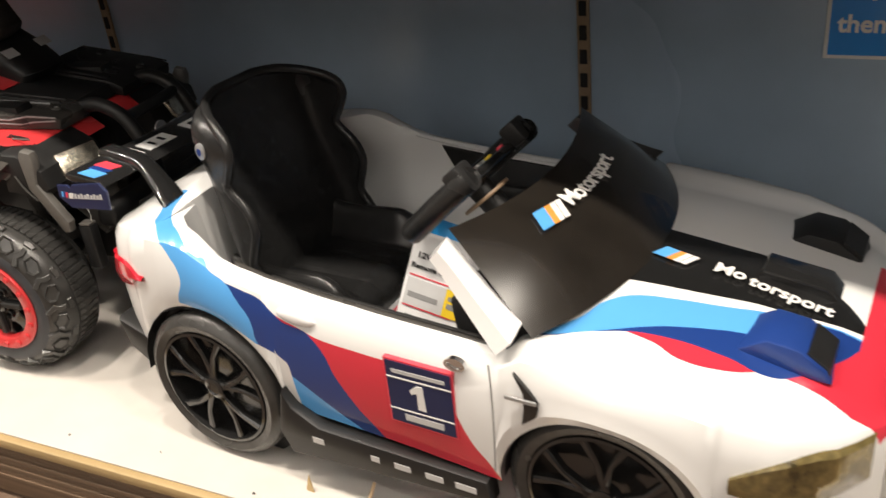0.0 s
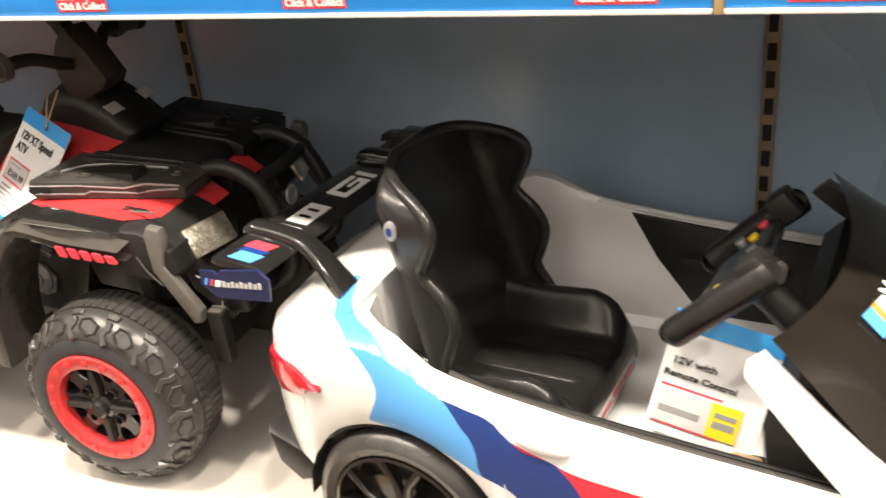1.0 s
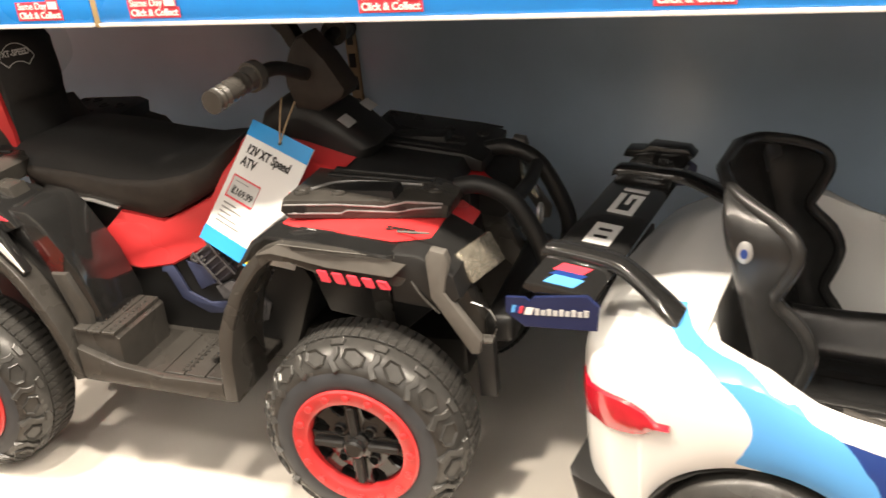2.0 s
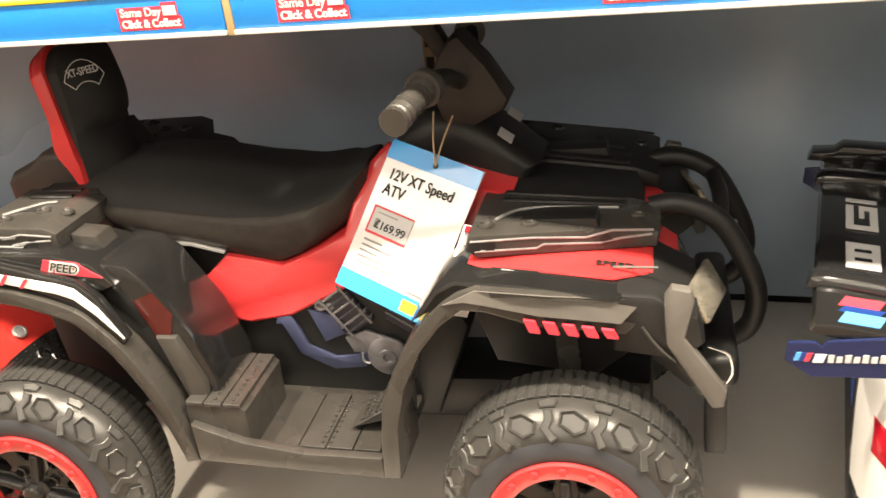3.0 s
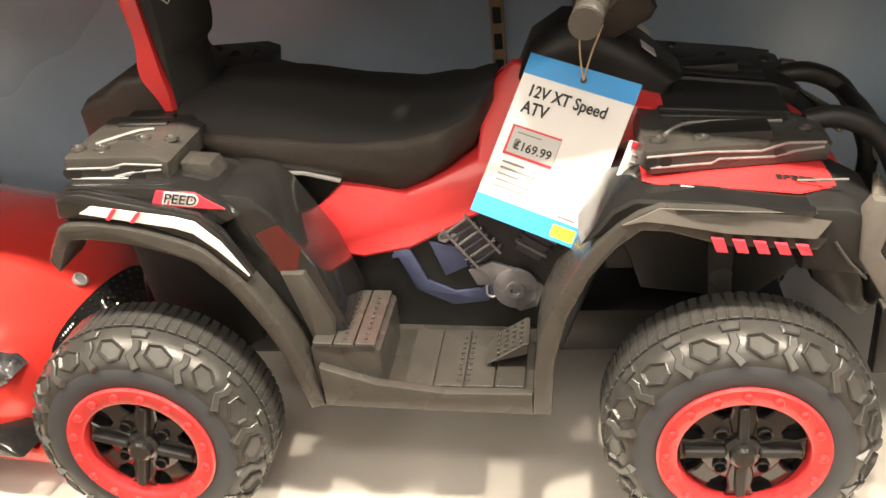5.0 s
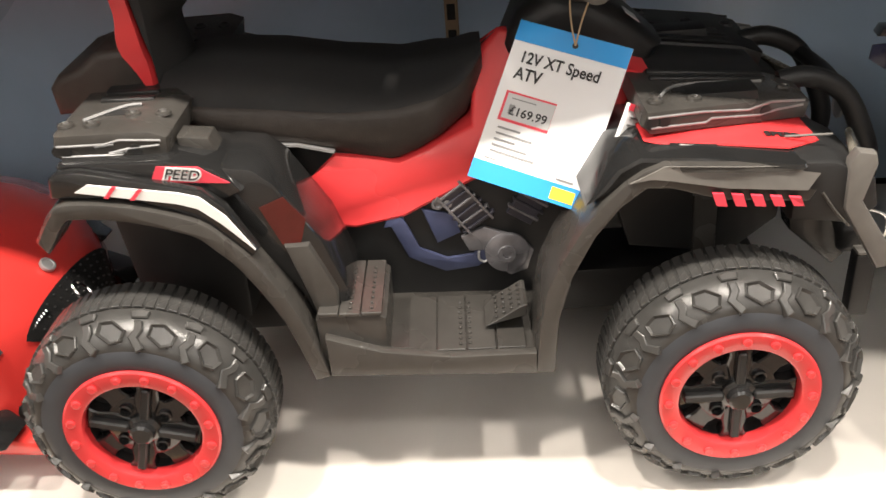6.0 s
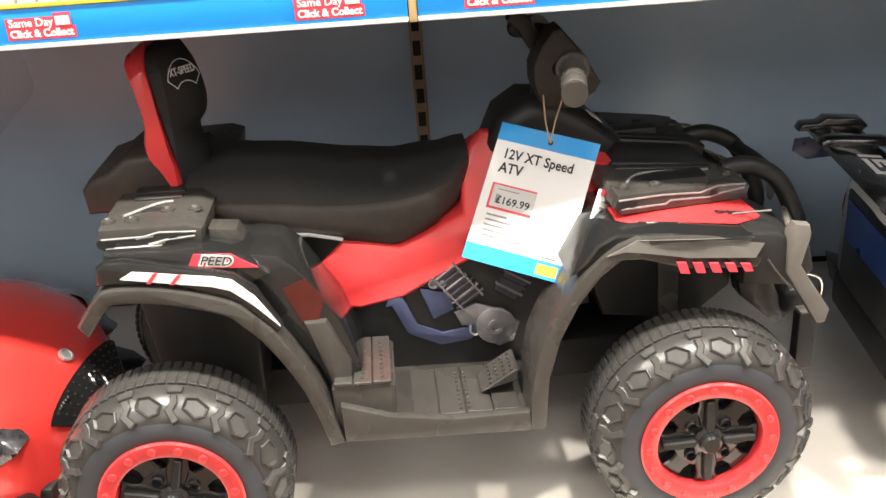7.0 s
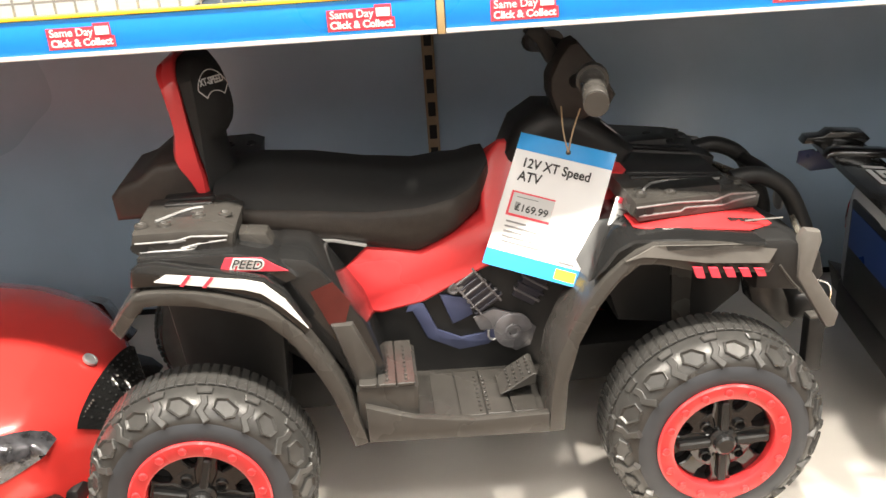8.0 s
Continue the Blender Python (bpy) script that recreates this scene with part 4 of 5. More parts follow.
for z, x in ((0.43, 0.525), (0.30, 0.57)):
    part("cross_bar", tube([(x, -0.035, z), (x + 0.006, 0.05, z), (x, 0.135, z)], 0.011, 10), BLACK, QUAD)
part("bumper", box(0.50, 0.545, -0.15, 0.15, 0.255, 0.30, 0.012, 3), BLACK, QUAD)
part("front_badge", lathe([(0.017, 0), (0.017, -0.004), (0.014, -0.004), (0.014, -0.002), (0, -0.002)], 20, m=pose(0.548, 0.030, 0.385) @ Matrix.Rotation(radians(90), 4, "Z")), SILVER, QUAD)

# security tether: loop of cable and dark alarm block on the bumper
alarm = thing("alarm_tag", QUAD.matrix_world @ pose(0.515, -0.19, 0.0), "dark grey alarm block hung on a wire loop", "security tag")
part("block", box(-0.013, 0.013, -0.011, 0.011, 0.196, 0.284, 0.003), BLACK, alarm)
part("block_cap", box(-0.012, 0.012, -0.010, 0.010, 0.284, 0.289, 0.002), GREYL, alarm)
part("loop", tube([(0.006, 0, 0.286), (0.017, -0.004, 0.308), (0.012, -0.010, 0.338), (-0.012, -0.014, 0.352)], 0.0016, 6), CHROME, alarm)

# price tag on a string
def price_tag(name, m, w, h, label):
    t = thing(name, m, label, "price tag")
    part("card", box(-w / 2, w / 2, 0, 0.0012, -h / 2, h / 2, 0.0), PAPER, t)
    return t


TAG_X, TAG_Z = Vector((0.919, -0.345, -0.19)).normalized(), Vector((0.385, 0.476, 0.79)).normalized()
TAG_Y = TAG_Z.cross(TAG_X).normalized()
TAG_Z = TAG_X.cross(TAG_Y)
TAGM = Matrix((TAG_X, TAG_Y, TAG_Z)).transposed().to_4x4()
TAGM.translation = (0.1405, 0.085, 0.459)
tag = price_tag("price_tag", TAGM, 0.145, 0.205, "laminated price card with blue ends hanging by string")


def bar(t, x0, x1, z0, z1, material, name="print", y=0.0):
    part(name, box(x0, x1, y - 0.0012, y - 0.0004, z0, z1), material, t)


bar(tag, -0.0725, 0.0725, 0.077, 0.1025, TAGBLUE, "header")
bar(tag, -0.0725, 0.0725, -0.1025, -0.078, TAGBLUE, "footer")
writing("12V XT Speed", 0.0205, pose(-0.058, -0.0012, 0.058) @ FACE_FRONT @ Matrix.Diagonal((0.86, 1, 1, 1)), INK, tag, bold=0.00035, align="LEFT")
writing("ATV", 0.0215, pose(-0.058, -0.0012, 0.037) @ FACE_FRONT @ Matrix.Diagonal((0.86, 1, 1, 1)), INK, tag, bold=0.00035, align="LEFT")
bar(tag, -0.060, 0.006, -0.024, 0.014, REDPRINT, "ticket_frame")
bar(tag, -0.0565, 0.006, -0.0205, 0.0115, LIGHTGREY, "ticket", -0.0006)
writing("£169.99", 0.0155, pose(-0.024, -0.0022, -0.010) @ FACE_FRONT, INK, tag, bold=0.0002)
bar(tag, -0.050, -0.043, -0.014, -0.002, INKGREY, "print", -0.001)
bar(tag, -0.050, -0.018, 0.005, 0.0065, INKGREY, "print", -0.001)
for i, wdt in enumerate((0.030, 0.048, 0.028, 0.046, 0.058)):
    bar(tag, -0.056, -0.056 + wdt, -0.034 - 0.0075 * i, -0.0315 - 0.0075 * i, INKGREY)
bar(tag, 0.035, 0.057, -0.0745, -0.072, INKGREY)
bar(tag, -0.060, -0.045, -0.0735, -0.0722, INKGREY)
bar(tag, 0.034, 0.064, -0.098, -0.083, YELLOW, "logo", -0.0006)
part("eyelet", lathe([(0.0038, 0), (0.0038, -0.001), (0, -0.001)], 10, m=pose(0.004, -0.0013, 0.088)), INK, tag)
string = solid("tag_string", tube([(0.0, 0, 0), (0.006, 0.01, 0.03), (0.016, 0.02, 0.062)], 0.0012, 6, tube([(0, 0, 0), (-0.008, 0.01, 0.03), (-0.012, 0.02, 0.066)], 0.0012, 6)), STRING, "tan string holding the price card", "string", TAGM @ pose(0.004, -0.002, 0.088, 0, -14, 0) @ pose(0, 0, 0, 25, 0, 0))

# leaflet tucked beside the card
leaf = thing("leaflet", QUAD.matrix_world @ pose(0.215, -0.165, 0.432, 0, 28, 38), "white instruction booklet with red edge", "booklet")
part("pages", box(-0.012, 0.034, -0.002, 0.004, -0.06, 0.055, 0.001), PAPER, leaf)
part("red_edge", box(-0.013, 0.035, -0.0035, -0.002, 0.047, 0.055), REDPRINT, leaf)
for i in range(9):
    part("print", box(-0.006, 0.024 - 0.003 * (i % 3), -0.0035, -0.002, 0.038 - 0.009 * i, 0.0405 - 0.009 * i), INKGREY, leaf)

# ---------------------------------------------------------------- the white ride-on racing car
CAR = thing("ride_on_race_car", pose(0.90, 0.155, 0, 0, 0, -5), "white toy electric race car with blue and red stripes", "ride-on car")
WX = (0.035, 0.674)
ARCH_R = {0.035: 0.148, 0.674: 0.136}
WR = 0.132


def arch_z(x, base):
    z = base
    for c in WX:
        d, r = abs(x - c), ARCH_R[c]
        if d < r:
            z = max(z, 0.128 + math.sqrt(r ** 2 - d * d))
    return z


def body_shell():
    S = lambda x, xs, ys: float(np.interp(x, xs, ys))
    xs = sorted(set([round(v, 4) for v in np.arange(-0.215, 0.985, 0.012)] + [c + ARCH_R[c] * math.cos(radians(a)) for c in WX for a in range(0, 181, 9)] + [-0.058, -0.05, -0.043, -0.035, 0.545, 0.556]))
    rings = []
    for x in xs:
        w = S(x, [-0.215, -0.205, -0.185, -0.15, -0.10, -0.03, 0.10, 0.40, 0.56, 0.68, 0.80, 0.88, 0.93, 0.96, 0.985], [0.15, 0.20, 0.245, 0.272, 0.288, 0.298, 0.303, 0.308, 0.316, 0.322, 0.315, 0.296, 0.265, 0.225, 0.16])
        zs = S(x, [-0.215, -0.19, -0.14, -0.06, 0.0, 0.025, 0.05, 0.08, 0.11, 0.16, 0.25, 0.35, 0.52, 0.545, 0.575, 0.60, 0.66, 0.80, 0.90, 0.96, 0.985], [0.335, 0.350, 0.364, 0.380, 0.383, 0.377, 0.364, 0.351, 0.343, 0.336, 0.327, 0.321, 0.314, 0.316, 0.334, 0.331, 0.322, 0.306, 0.284, 0.262, 0.245])
        zt = S(x, [-0.215, -0.17, -0.10, 0.0, 0.5, 0.56, 0.65, 0.80, 0.90, 0.95, 0.985], [0.350, 0.374, 0.393, 0.396, 0.36, 0.352, 0.346, 0.328, 0.306, 0.288, 0.262])
        base = S(x, [-0.215, -0.12, 0.2, 0.54, 0.8, 0.985], [0.185, 0.15, 0.135, 0.125, 0.12, 0.13])
        zb = arch_z(x, base)
        flare = 0.006 if zb > base + 0.002 else 0.0
        side = [(w * 0.975 + flare, zb), (w * 0.995 + flare, zb + 0.22 * (zs - zb)), (w, zb + 0.5 * (zs - zb)), (w * 0.992, zb + 0.75 * (zs - zb)), (w * 0.965, zb + 0.93 * (zs - zb)), (w * 0.925, zs), (w * 0.885, zs + 0.003)]
        if -0.05 <= x <= 0.545:
            pull = S(x, [-0.05, -0.035, 0.0, 0.08], [0.58, 0.72, 0.81, 0.865])
            top = [(w * (pull + 0.015), zs + 0.001), (w * pull, zs - 0.012), (w * (pull - 0.03), zs - 0.09), (w * (pull - 0.05), 0.15), (w * (pull - 0.09), 0.135), (w * 0.4, 0.132), (0.0, 0.132)]
        else:
            if x < 0.2:
                top = [(w * 0.84, zs + 0.004), (w * 0.76, zs + 0.3 * (zt - zs)), (w * 0.62, zs + 0.6 * (zt - zs)), (w * 0.45, zs + 0.82 * (zt - zs)), (w * 0.3, zt - 0.002), (w * 0.15, zt), (0, zt)]
            else:
                k = S(x, [0.55, 0.62, 0.90, 0.985], [0.3, 1, 1, 0.2])
                top = [(w * 0.83, zs + 0.001), (w * 0.76, zs - 0.004 * k), (w * 0.66, zs + 0.1 * (zt - zs)), (w * 0.55, zs + 0.55 * (zt - zs)), (w * 0.40, zt - 0.004), (w * 0.2, zt), (0, zt)]
        half = side + top
        rings.append([(x, -y, z) for y, z in half] + [(x, y, z) for y, z in reversed(half[:-1])])
    bm = loft(rings)
    return bm


body = part("body", body_shell(), LIVERY, CAR, "glossy white body with light blue, navy and red stripes", 32)
# close the nose and the tail
for x, w, z0, z1, nm in ((-0.214, 0.15, 0.185, 0.35, "rear_panel"), (0.984, 0.158, 0.13, 0.262, "nose_panel")):
    part(nm, box(x - 0.003, x + 0.003, -w, w, z0, z1, 0.002), BLACK if x < 0 else GLOSS, CAR)
# inner arch linings, floor pan and black lower skirts
for c in WX:
    for s in (-1, 1):
        rings = []
        for k in range(13):
            a = math.pi * k / 12
            p = (c + (ARCH_R[c] - 0.0005) * math.cos(a), 0.127 + (ARCH_R[c] - 0.0005) * math.sin(a))
            rings.append([(p[0], s * 0.300, p[1]), (p[0], s * (0.264 if c < 0.3 else 0.15), p[1])])
        part("arch_lining", loft(rings), BLACK, CAR)
        part("arch_back", lathe([(ARCH_R[c], 0), (0, 0)], 24, m=pose(c, s * (0.265 if c < 0.3 else 0.152), 0.127)), BLACK, CAR)
part("floor_pan", box(-0.17, 0.93, -0.20, 0.20, 0.085, 0.125, 0.01), BLACK, CAR)
for s in (-1, 1):
    sk = part("side_skirt", prism([(0.185, 0.178), (0.20, 0.150), (0.245, 0.126), (0.52, 0.122), (0.525, 0.085), (0.185, 0.062), (0.168, 0.10)], min(s * 0.288, s * 0.318), max(s * 0.288, s * 0.318), 0.005), BLACK, CAR, "matt black side skirt")
    part("rear_diffuser", prism([(-0.208, 0.185), (-0.118, 0.152), (-0.108, 0.125), (-0.16, 0.105), (-0.195, 0.13)], min(s * 0.18, s * 0.268), max(s * 0.18, s * 0.268), 0.01), BLACK, CAR)
    for i, (x, wd) in enumerate(((0.232, 0.02), (0.335, 0.014), (0.375, 0.026), (0.425, 0.028), (0.472, 0.032))):
        part("sponsor_print", box(x, x + wd, min(s * 0.3175, s * 0.3188), max(s * 0.3175, s * 0.3188), 0.098, 0.108), LIGHTGREY, sk)
part("rear_stripe", box(-0.2185, -0.2172, -0.13, 0.14, 0.265, 0.335), STRIPE_DB, CAR)
part("rear_bumper", box(-0.215, -0.16, -0.19, 0.19, 0.115, 0.187, 0.015, 3), BLACK, CAR)


def road_wheel(parent, x, side):
    m = pose(x, side * (0.303 if x < 0.3 else 0.296), WR) @ (Matrix.Identity(4) if side < 0 else Matrix.Rotation(math.pi, 4, "Z"))
    wheel = part("wheel", lathe([(0.100, 0.004), (0.104, -0.004), (0.116, -0.008), (0.126, -0.003), (0.131, 0.006), (WR, 0.014), (WR, 0.030), (0.126, 0.036), (0.07, 0.037)], 48, m=m), TYRE, parent, "low black tyre on glossy spoked rim")
    rim = lathe([(0.1015, 0.003), (0.1015, -0.005), (0.097, -0.006), (0.095, 0.004), (0.092, 0.035), (0.0, 0.036)], 48)
    for k in range(5):
        a = 2 * math.pi * k / 5 + 0.3
        for d in (-0.16, 0.16):
            rot = Matrix.Rotation(-(a + d), 4, "Y")
            prism([(0.014, -0.006 - d * 0.03), (0.060, -0.0045), (0.096, -0.007 + d * 0.09), (0.096, 0.007 + d * 0.09), (0.060, 0.0045), (0.014, 0.006 - d * 0.03)], -0.003, 0.012, 0.0025, 1, rim, rot)
    lathe([(0.020, 0.015), (0.018, -0.004), (0.012, -0.006), (0.010, -0.004), (0, -0.004)], 20, rim)
    bmesh.ops.transform(rim, matrix=m, verts=rim.verts)
    part("rim", rim, GLOSS, wheel, "glossy black ten-spoke rim", 30)


for wx in WX:
    for s in (-1, 1):
        road_wheel(CAR, wx, s)

# door details, plaque, side vent
for s in (-1, 1):
    hm = pose(0.228, s * 0.2985, 0.304, 0, 5, 0)
    part("door_handle", lathe([(0.0, -0.010), (0.012, -0.0095), (0.024, -0.007), (0.030, -0.002), (0.031, 0.004)], 24, m=hm @ Matrix.Diagonal((1.1, s * -0.7, 0.36, 1))), CARWHITE, CAR, "white oval door handle")
    part("door_seam", tube([(0.538, s * 0.3165, 0.318), (0.540, s * 0.3185, 0.25), (0.535, s * 0.3165, 0.15)], 0.0012, 5), INKGREY, CAR)
    part("mirror_button", lathe([(0.013, 0.004), (0.013, -0.003), (0.009, -0.003), (0.008, 0.0), (0, 0.0)], 20, m=pose(0.487, s * 0.3105, 0.302) @ Matrix.Rotation(0 if s < 0 else math.pi, 4, "Z") @ Matrix.Diagonal((1.15, 1, 0.75, 1))), CHROME, CAR)
    vent = part("side_vent", prism([(0.572, 0.318), (0.588, 0.300), (0.604, 0.282), (0.602, 0.262), (0.580, 0.243), (0.584, 0.270), (0.584, 0.292)], min(s * 0.3155, s * 0.3225), max(s * 0.3155, s * 0.3225), 0.001), GLOSS, CAR)
    part("vent_bar", box(0.560, 0.602, min(s * 0.3215, s * 0.325), max(s * 0.3215, s * 0.325), 0.279, 0.285, 0.001, 1), SILVER, vent)
plaque = part("number_plate_panel", prism([(0.378, 0.287), (0.482, 0.285), (0.482, 0.180), (0.378, 0.182)], -0.3125, -0.305, 0.0), REDPRINT, CAR, "navy race number panel with red border")
part("panel_face", prism([(0.381, 0.284), (0.479, 0.282), (0.479, 0.183), (0.381, 0.185)], -0.3135, -0.3115, 0.0), NAVY, plaque)
for z in (0.2585, 0.2065):
    part("rule", box(0.381, 0.479, -0.3142, -0.3130, z - 0.001, z + 0.001), WHITE, plaque)
part("numeral", prism([(0.4255, 0.2135), (0.4375, 0.2135), (0.4355, 0.2525), (0.427, 0.2525), (0.416, 0.2435), (0.4165, 0.2365), (0.4260, 0.2405)], -0.3146, -0.3130, 0.0), WHITE, plaque)
part("print", box(0.390, 0.470, -0.3142, -0.3130, 0.266, 0.272), LIGHTGREY, plaque)
part("print", box(0.403, 0.462, -0.3142, -0.3130, 0.190, 0.200), LIGHTGREY, plaque)

for s in (-1, 1):
    part("rim_trim", tube([(0.10, s * 0.262, 0.347), (0.16, s * 0.266, 0.337), (0.25, s * 0.268, 0.328), (0.36, s * 0.270, 0.3215), (0.535, s * 0.274, 0.314)], 0.0045, 8, None, 6), GREYP if s < 0 else CARWHITE, CAR, "dark grey trim along the door top" if s < 0 else "white rolled door top")
# lamps
for s in (-1, 1):
    def flank(x):
        return float(np.interp(x, [-0.215, -0.205, -0.185, -0.15, -0.10, -0.03], [0.15, 0.20, 0.245, 0.272, 0.288, 0.298]))
    rows = []
    for t in np.linspace(0, 1, 9):
        x = -0.200 + 0.128 * t
        zc = 0.290 + 0.013 * t
        h = 0.022 * math.sqrt(max(0.02, 1 - (2 * t - 0.75) ** 2)) if t > 0.3 else 0.0205
        rows.append([(x, s * (flank(x) - 0.012), zc + h * 1.05), (x, s * (flank(x) + 0.004), zc + h), (x, s * (flank(x) + 0.009), zc), (x, s * (flank(x) + 0.004), zc - h), (x, s * (flank(x) - 0.012), zc - h * 1.05)])
    part("tail_lamp", loft(rows), TAIL, CAR, "wraparound red tail lamp", 60)
    rows = []
    for t in np.linspace(0, 1, 9):
        x = 0.825 + 0.135 * t
        y = float(np.interp(x, [0.80, 0.88, 0.93, 0.96, 0.985], [0.315, 0.296, 0.265, 0.225, 0.16]))
        h = 0.010 + 0.020 * math.sin(math.pi * min(1, t * 1.2) * 0.7)
        zc = 0.226 + 0.018 * t
        rows.append([(x, s * (y - 0.01), zc + h * 1.1), (x, s * (y + 0.0035), zc + h), (x, s * (y + 0.006), zc), (x, s * (y + 0.0035), zc - h), (x, s * (y - 0.01), zc - h * 1.1)])
    part("head_lamp", loft(rows), HEADL, CAR, "amber-tinted clear head lamp", 60)

# bonnet scoops and vent
for s in (-1, 1):
    ya, yb = sorted((s * 0.178, s * 0.100))
    part("bonnet_scoop", prism([(0.795, 0.316), (0.83, 0.336), (0.868, 0.330), (0.898, 0.308), (0.905, 0.292), (0.84, 0.298)], ya, yb, 0.004), STRIPE_DB if s < 0 else BLACK, CAR, "moulded bonnet scoop")
    part("scoop_mouth", prism([(0.872, 0.312), (0.876, 0.3285), (0.902, 0.3095), (0.902, 0.297)], ya + 0.006, yb - 0.006, 0.0), BLACK, CAR)
part("hood_vent", prism([(0.785, 0.328), (0.795, 0.339), (0.875, 0.326), (0.89, 0.308), (0.80, 0.318)], -0.022, 0.03, 0.003), GLOSS, CAR)

# windscreen: dark printed shell with white pillars


def surf(u, v):
    """The screen from its upper edge (u 0) to its foot (u 1), across from v -1 to 1."""
    bow = 1 - v * v
    half = 0.226 + 0.046 * u
    return Vector((0.447 + 0.130 * u + bow * (0.045 + 0.035 * u), half * v, 0.444 - 0.106 * u - bow * (0.008 - 0.016 * u) + 0.017 * math.sin(math.pi * u) * min(1, bow * 2)))


def windscreen():
    bm = loft([[surf(u, v) for v in np.linspace(-1, 1, 25)] for u in np.linspace(0, 1, 11)])
    bmesh.ops.solidify(bm, geom=bm.faces[:], thickness=0.005)
    return bm


screen = part("windscreen", windscreen(), SCREEN, CAR, "dark moulded windscreen with printed lettering", 50)
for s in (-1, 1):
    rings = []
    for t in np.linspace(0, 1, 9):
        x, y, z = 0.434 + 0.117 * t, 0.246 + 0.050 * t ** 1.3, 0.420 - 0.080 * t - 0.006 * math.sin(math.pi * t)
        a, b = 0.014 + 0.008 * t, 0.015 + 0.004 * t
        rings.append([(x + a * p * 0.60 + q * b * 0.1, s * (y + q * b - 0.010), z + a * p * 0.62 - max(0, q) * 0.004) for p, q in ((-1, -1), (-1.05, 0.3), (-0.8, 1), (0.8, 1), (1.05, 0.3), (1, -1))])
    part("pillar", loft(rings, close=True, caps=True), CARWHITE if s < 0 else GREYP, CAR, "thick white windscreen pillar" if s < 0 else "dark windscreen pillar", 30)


def on_screen(u, v):
    p = surf(u, v)
    ex = (surf(u, v + 0.02) - surf(u, v - 0.02)).normalized()
    ey = (surf(u - 0.02, v) - surf(u + 0.02, v)).normalized()
    nrm = ex.cross(ey).normalized()
    ey = nrm.cross(ex)
    m = Matrix((ex, ey, nrm)).transposed().to_4x4()
    m.translation = p + nrm * 0.0035
    return m


def team_mark(parent, m, h):
    """Three slanted bars and a plain white block."""
    for i, material in enumerate((STRIPE_LB, STRIPE_LB, STRIPE_OR, WHITE, WHITE)):
        x = i * h * 0.38
        w = h * (0.38 if i < 3 else 0.33)
        ob = patch([(x, 0, 0), (x + w, 0, 0), (x + w + h * 0.35, h, 0), (x + h * 0.35, h, 0)], material, parent, "mark_bar", 0.0008)
        ob.matrix_basis = m


team_mark(screen, on_screen(0.36, -0.60) @ pose(0, -0.012, 0.001), 0.030)
for i, ch in enumerate("Motorsport"):
    writing(ch, 0.036, on_screen(0.33, -0.262 if i == 0 else -0.222 + 0.064 * i) @ pose(0, 0, 0.003 if i == 0 else 0.0), WHITE, screen, bold=0.0008)
hm = pose(0.655, -0.028, 0.3495, 0, 7, -9)
team_mark(body, hm @ pose(0, -0.014, 0.001), 0.026)
writing("Mo", 0.032, pose(0.757, -0.040, 0.3392, 0, 8, -4), WHITE, body, bold=0.0008)
writing("torsport", 0.031, pose(0.836, -0.055, 0.3265, 0, 11, -6), WHITE, body, bold=0.0008)

# cockpit: seat, wheel, dash, far door panel
SEAT_Y = -0.014
# height, back line, half width and front line of the side wings up the shell
SEAT_KEYS = [(0.20, 0.002, 0.146, 0.085), (0.25, -0.012, 0.152, 0.062), (0.286, -0.022, 0.154, 0.040), (0.32, -0.031, 0.153, 0.050), (0.353, -0.040, 0.151, 0.057), (0.385, -0.049, 0.148, 0.044), (0.416, -0.057, 0.146, 0.014), (0.44, -0.063, 0.148, 0.022),
             (0.47, -0.070, 0.151, 0.034), (0.492, -0.074, 0.148, 0.030), (0.508, -0.077, 0.138, 0.010), (0.521, -0.079, 0.118, -0.024), (0.530, -0.080, 0.090, -0.052), (0.535, -0.081, 0.045, -0.070)]


def seat_row(key, n=41):
    z, xb, w, xf = key
    row = []
    for v in np.linspace(-1, 1, n):
        a = abs(v)
        wing = max(0.0, a - 0.62) / 0.38
        y = w * (min(a, 0.62) / 0.62 * 0.93 + 0.07 * min(1, wing * 2.2))
        row.append((xb + 0.012 + 0.012 * min(a / 0.62, 1) ** 2 + (xf - xb - 0.024) * wing ** 1.15, SEAT_Y + math.copysign(y, v), z - 0.006 * wing))
    return row


def bucket():
    bm = loft([seat_row(k) for k in smooth_path(SEAT_KEYS, 5)])
    bmesh.ops.solidify(bm, geom=bm.faces[:], thickness=0.016)
    return bm


seat = part("seat", bucket(), CARSEAT, CAR, "black moulded bucket seat", 60)
edge = [seat_row(k) for k in smooth_path(SEAT_KEYS, 3)]
part("seat_lip", tube([Vector(r[0]) for r in edge] + [Vector(r[-1]) for r in reversed(edge)], 0.0085, 10, None, 1), CARSEAT, seat, "", 60)
rings = []
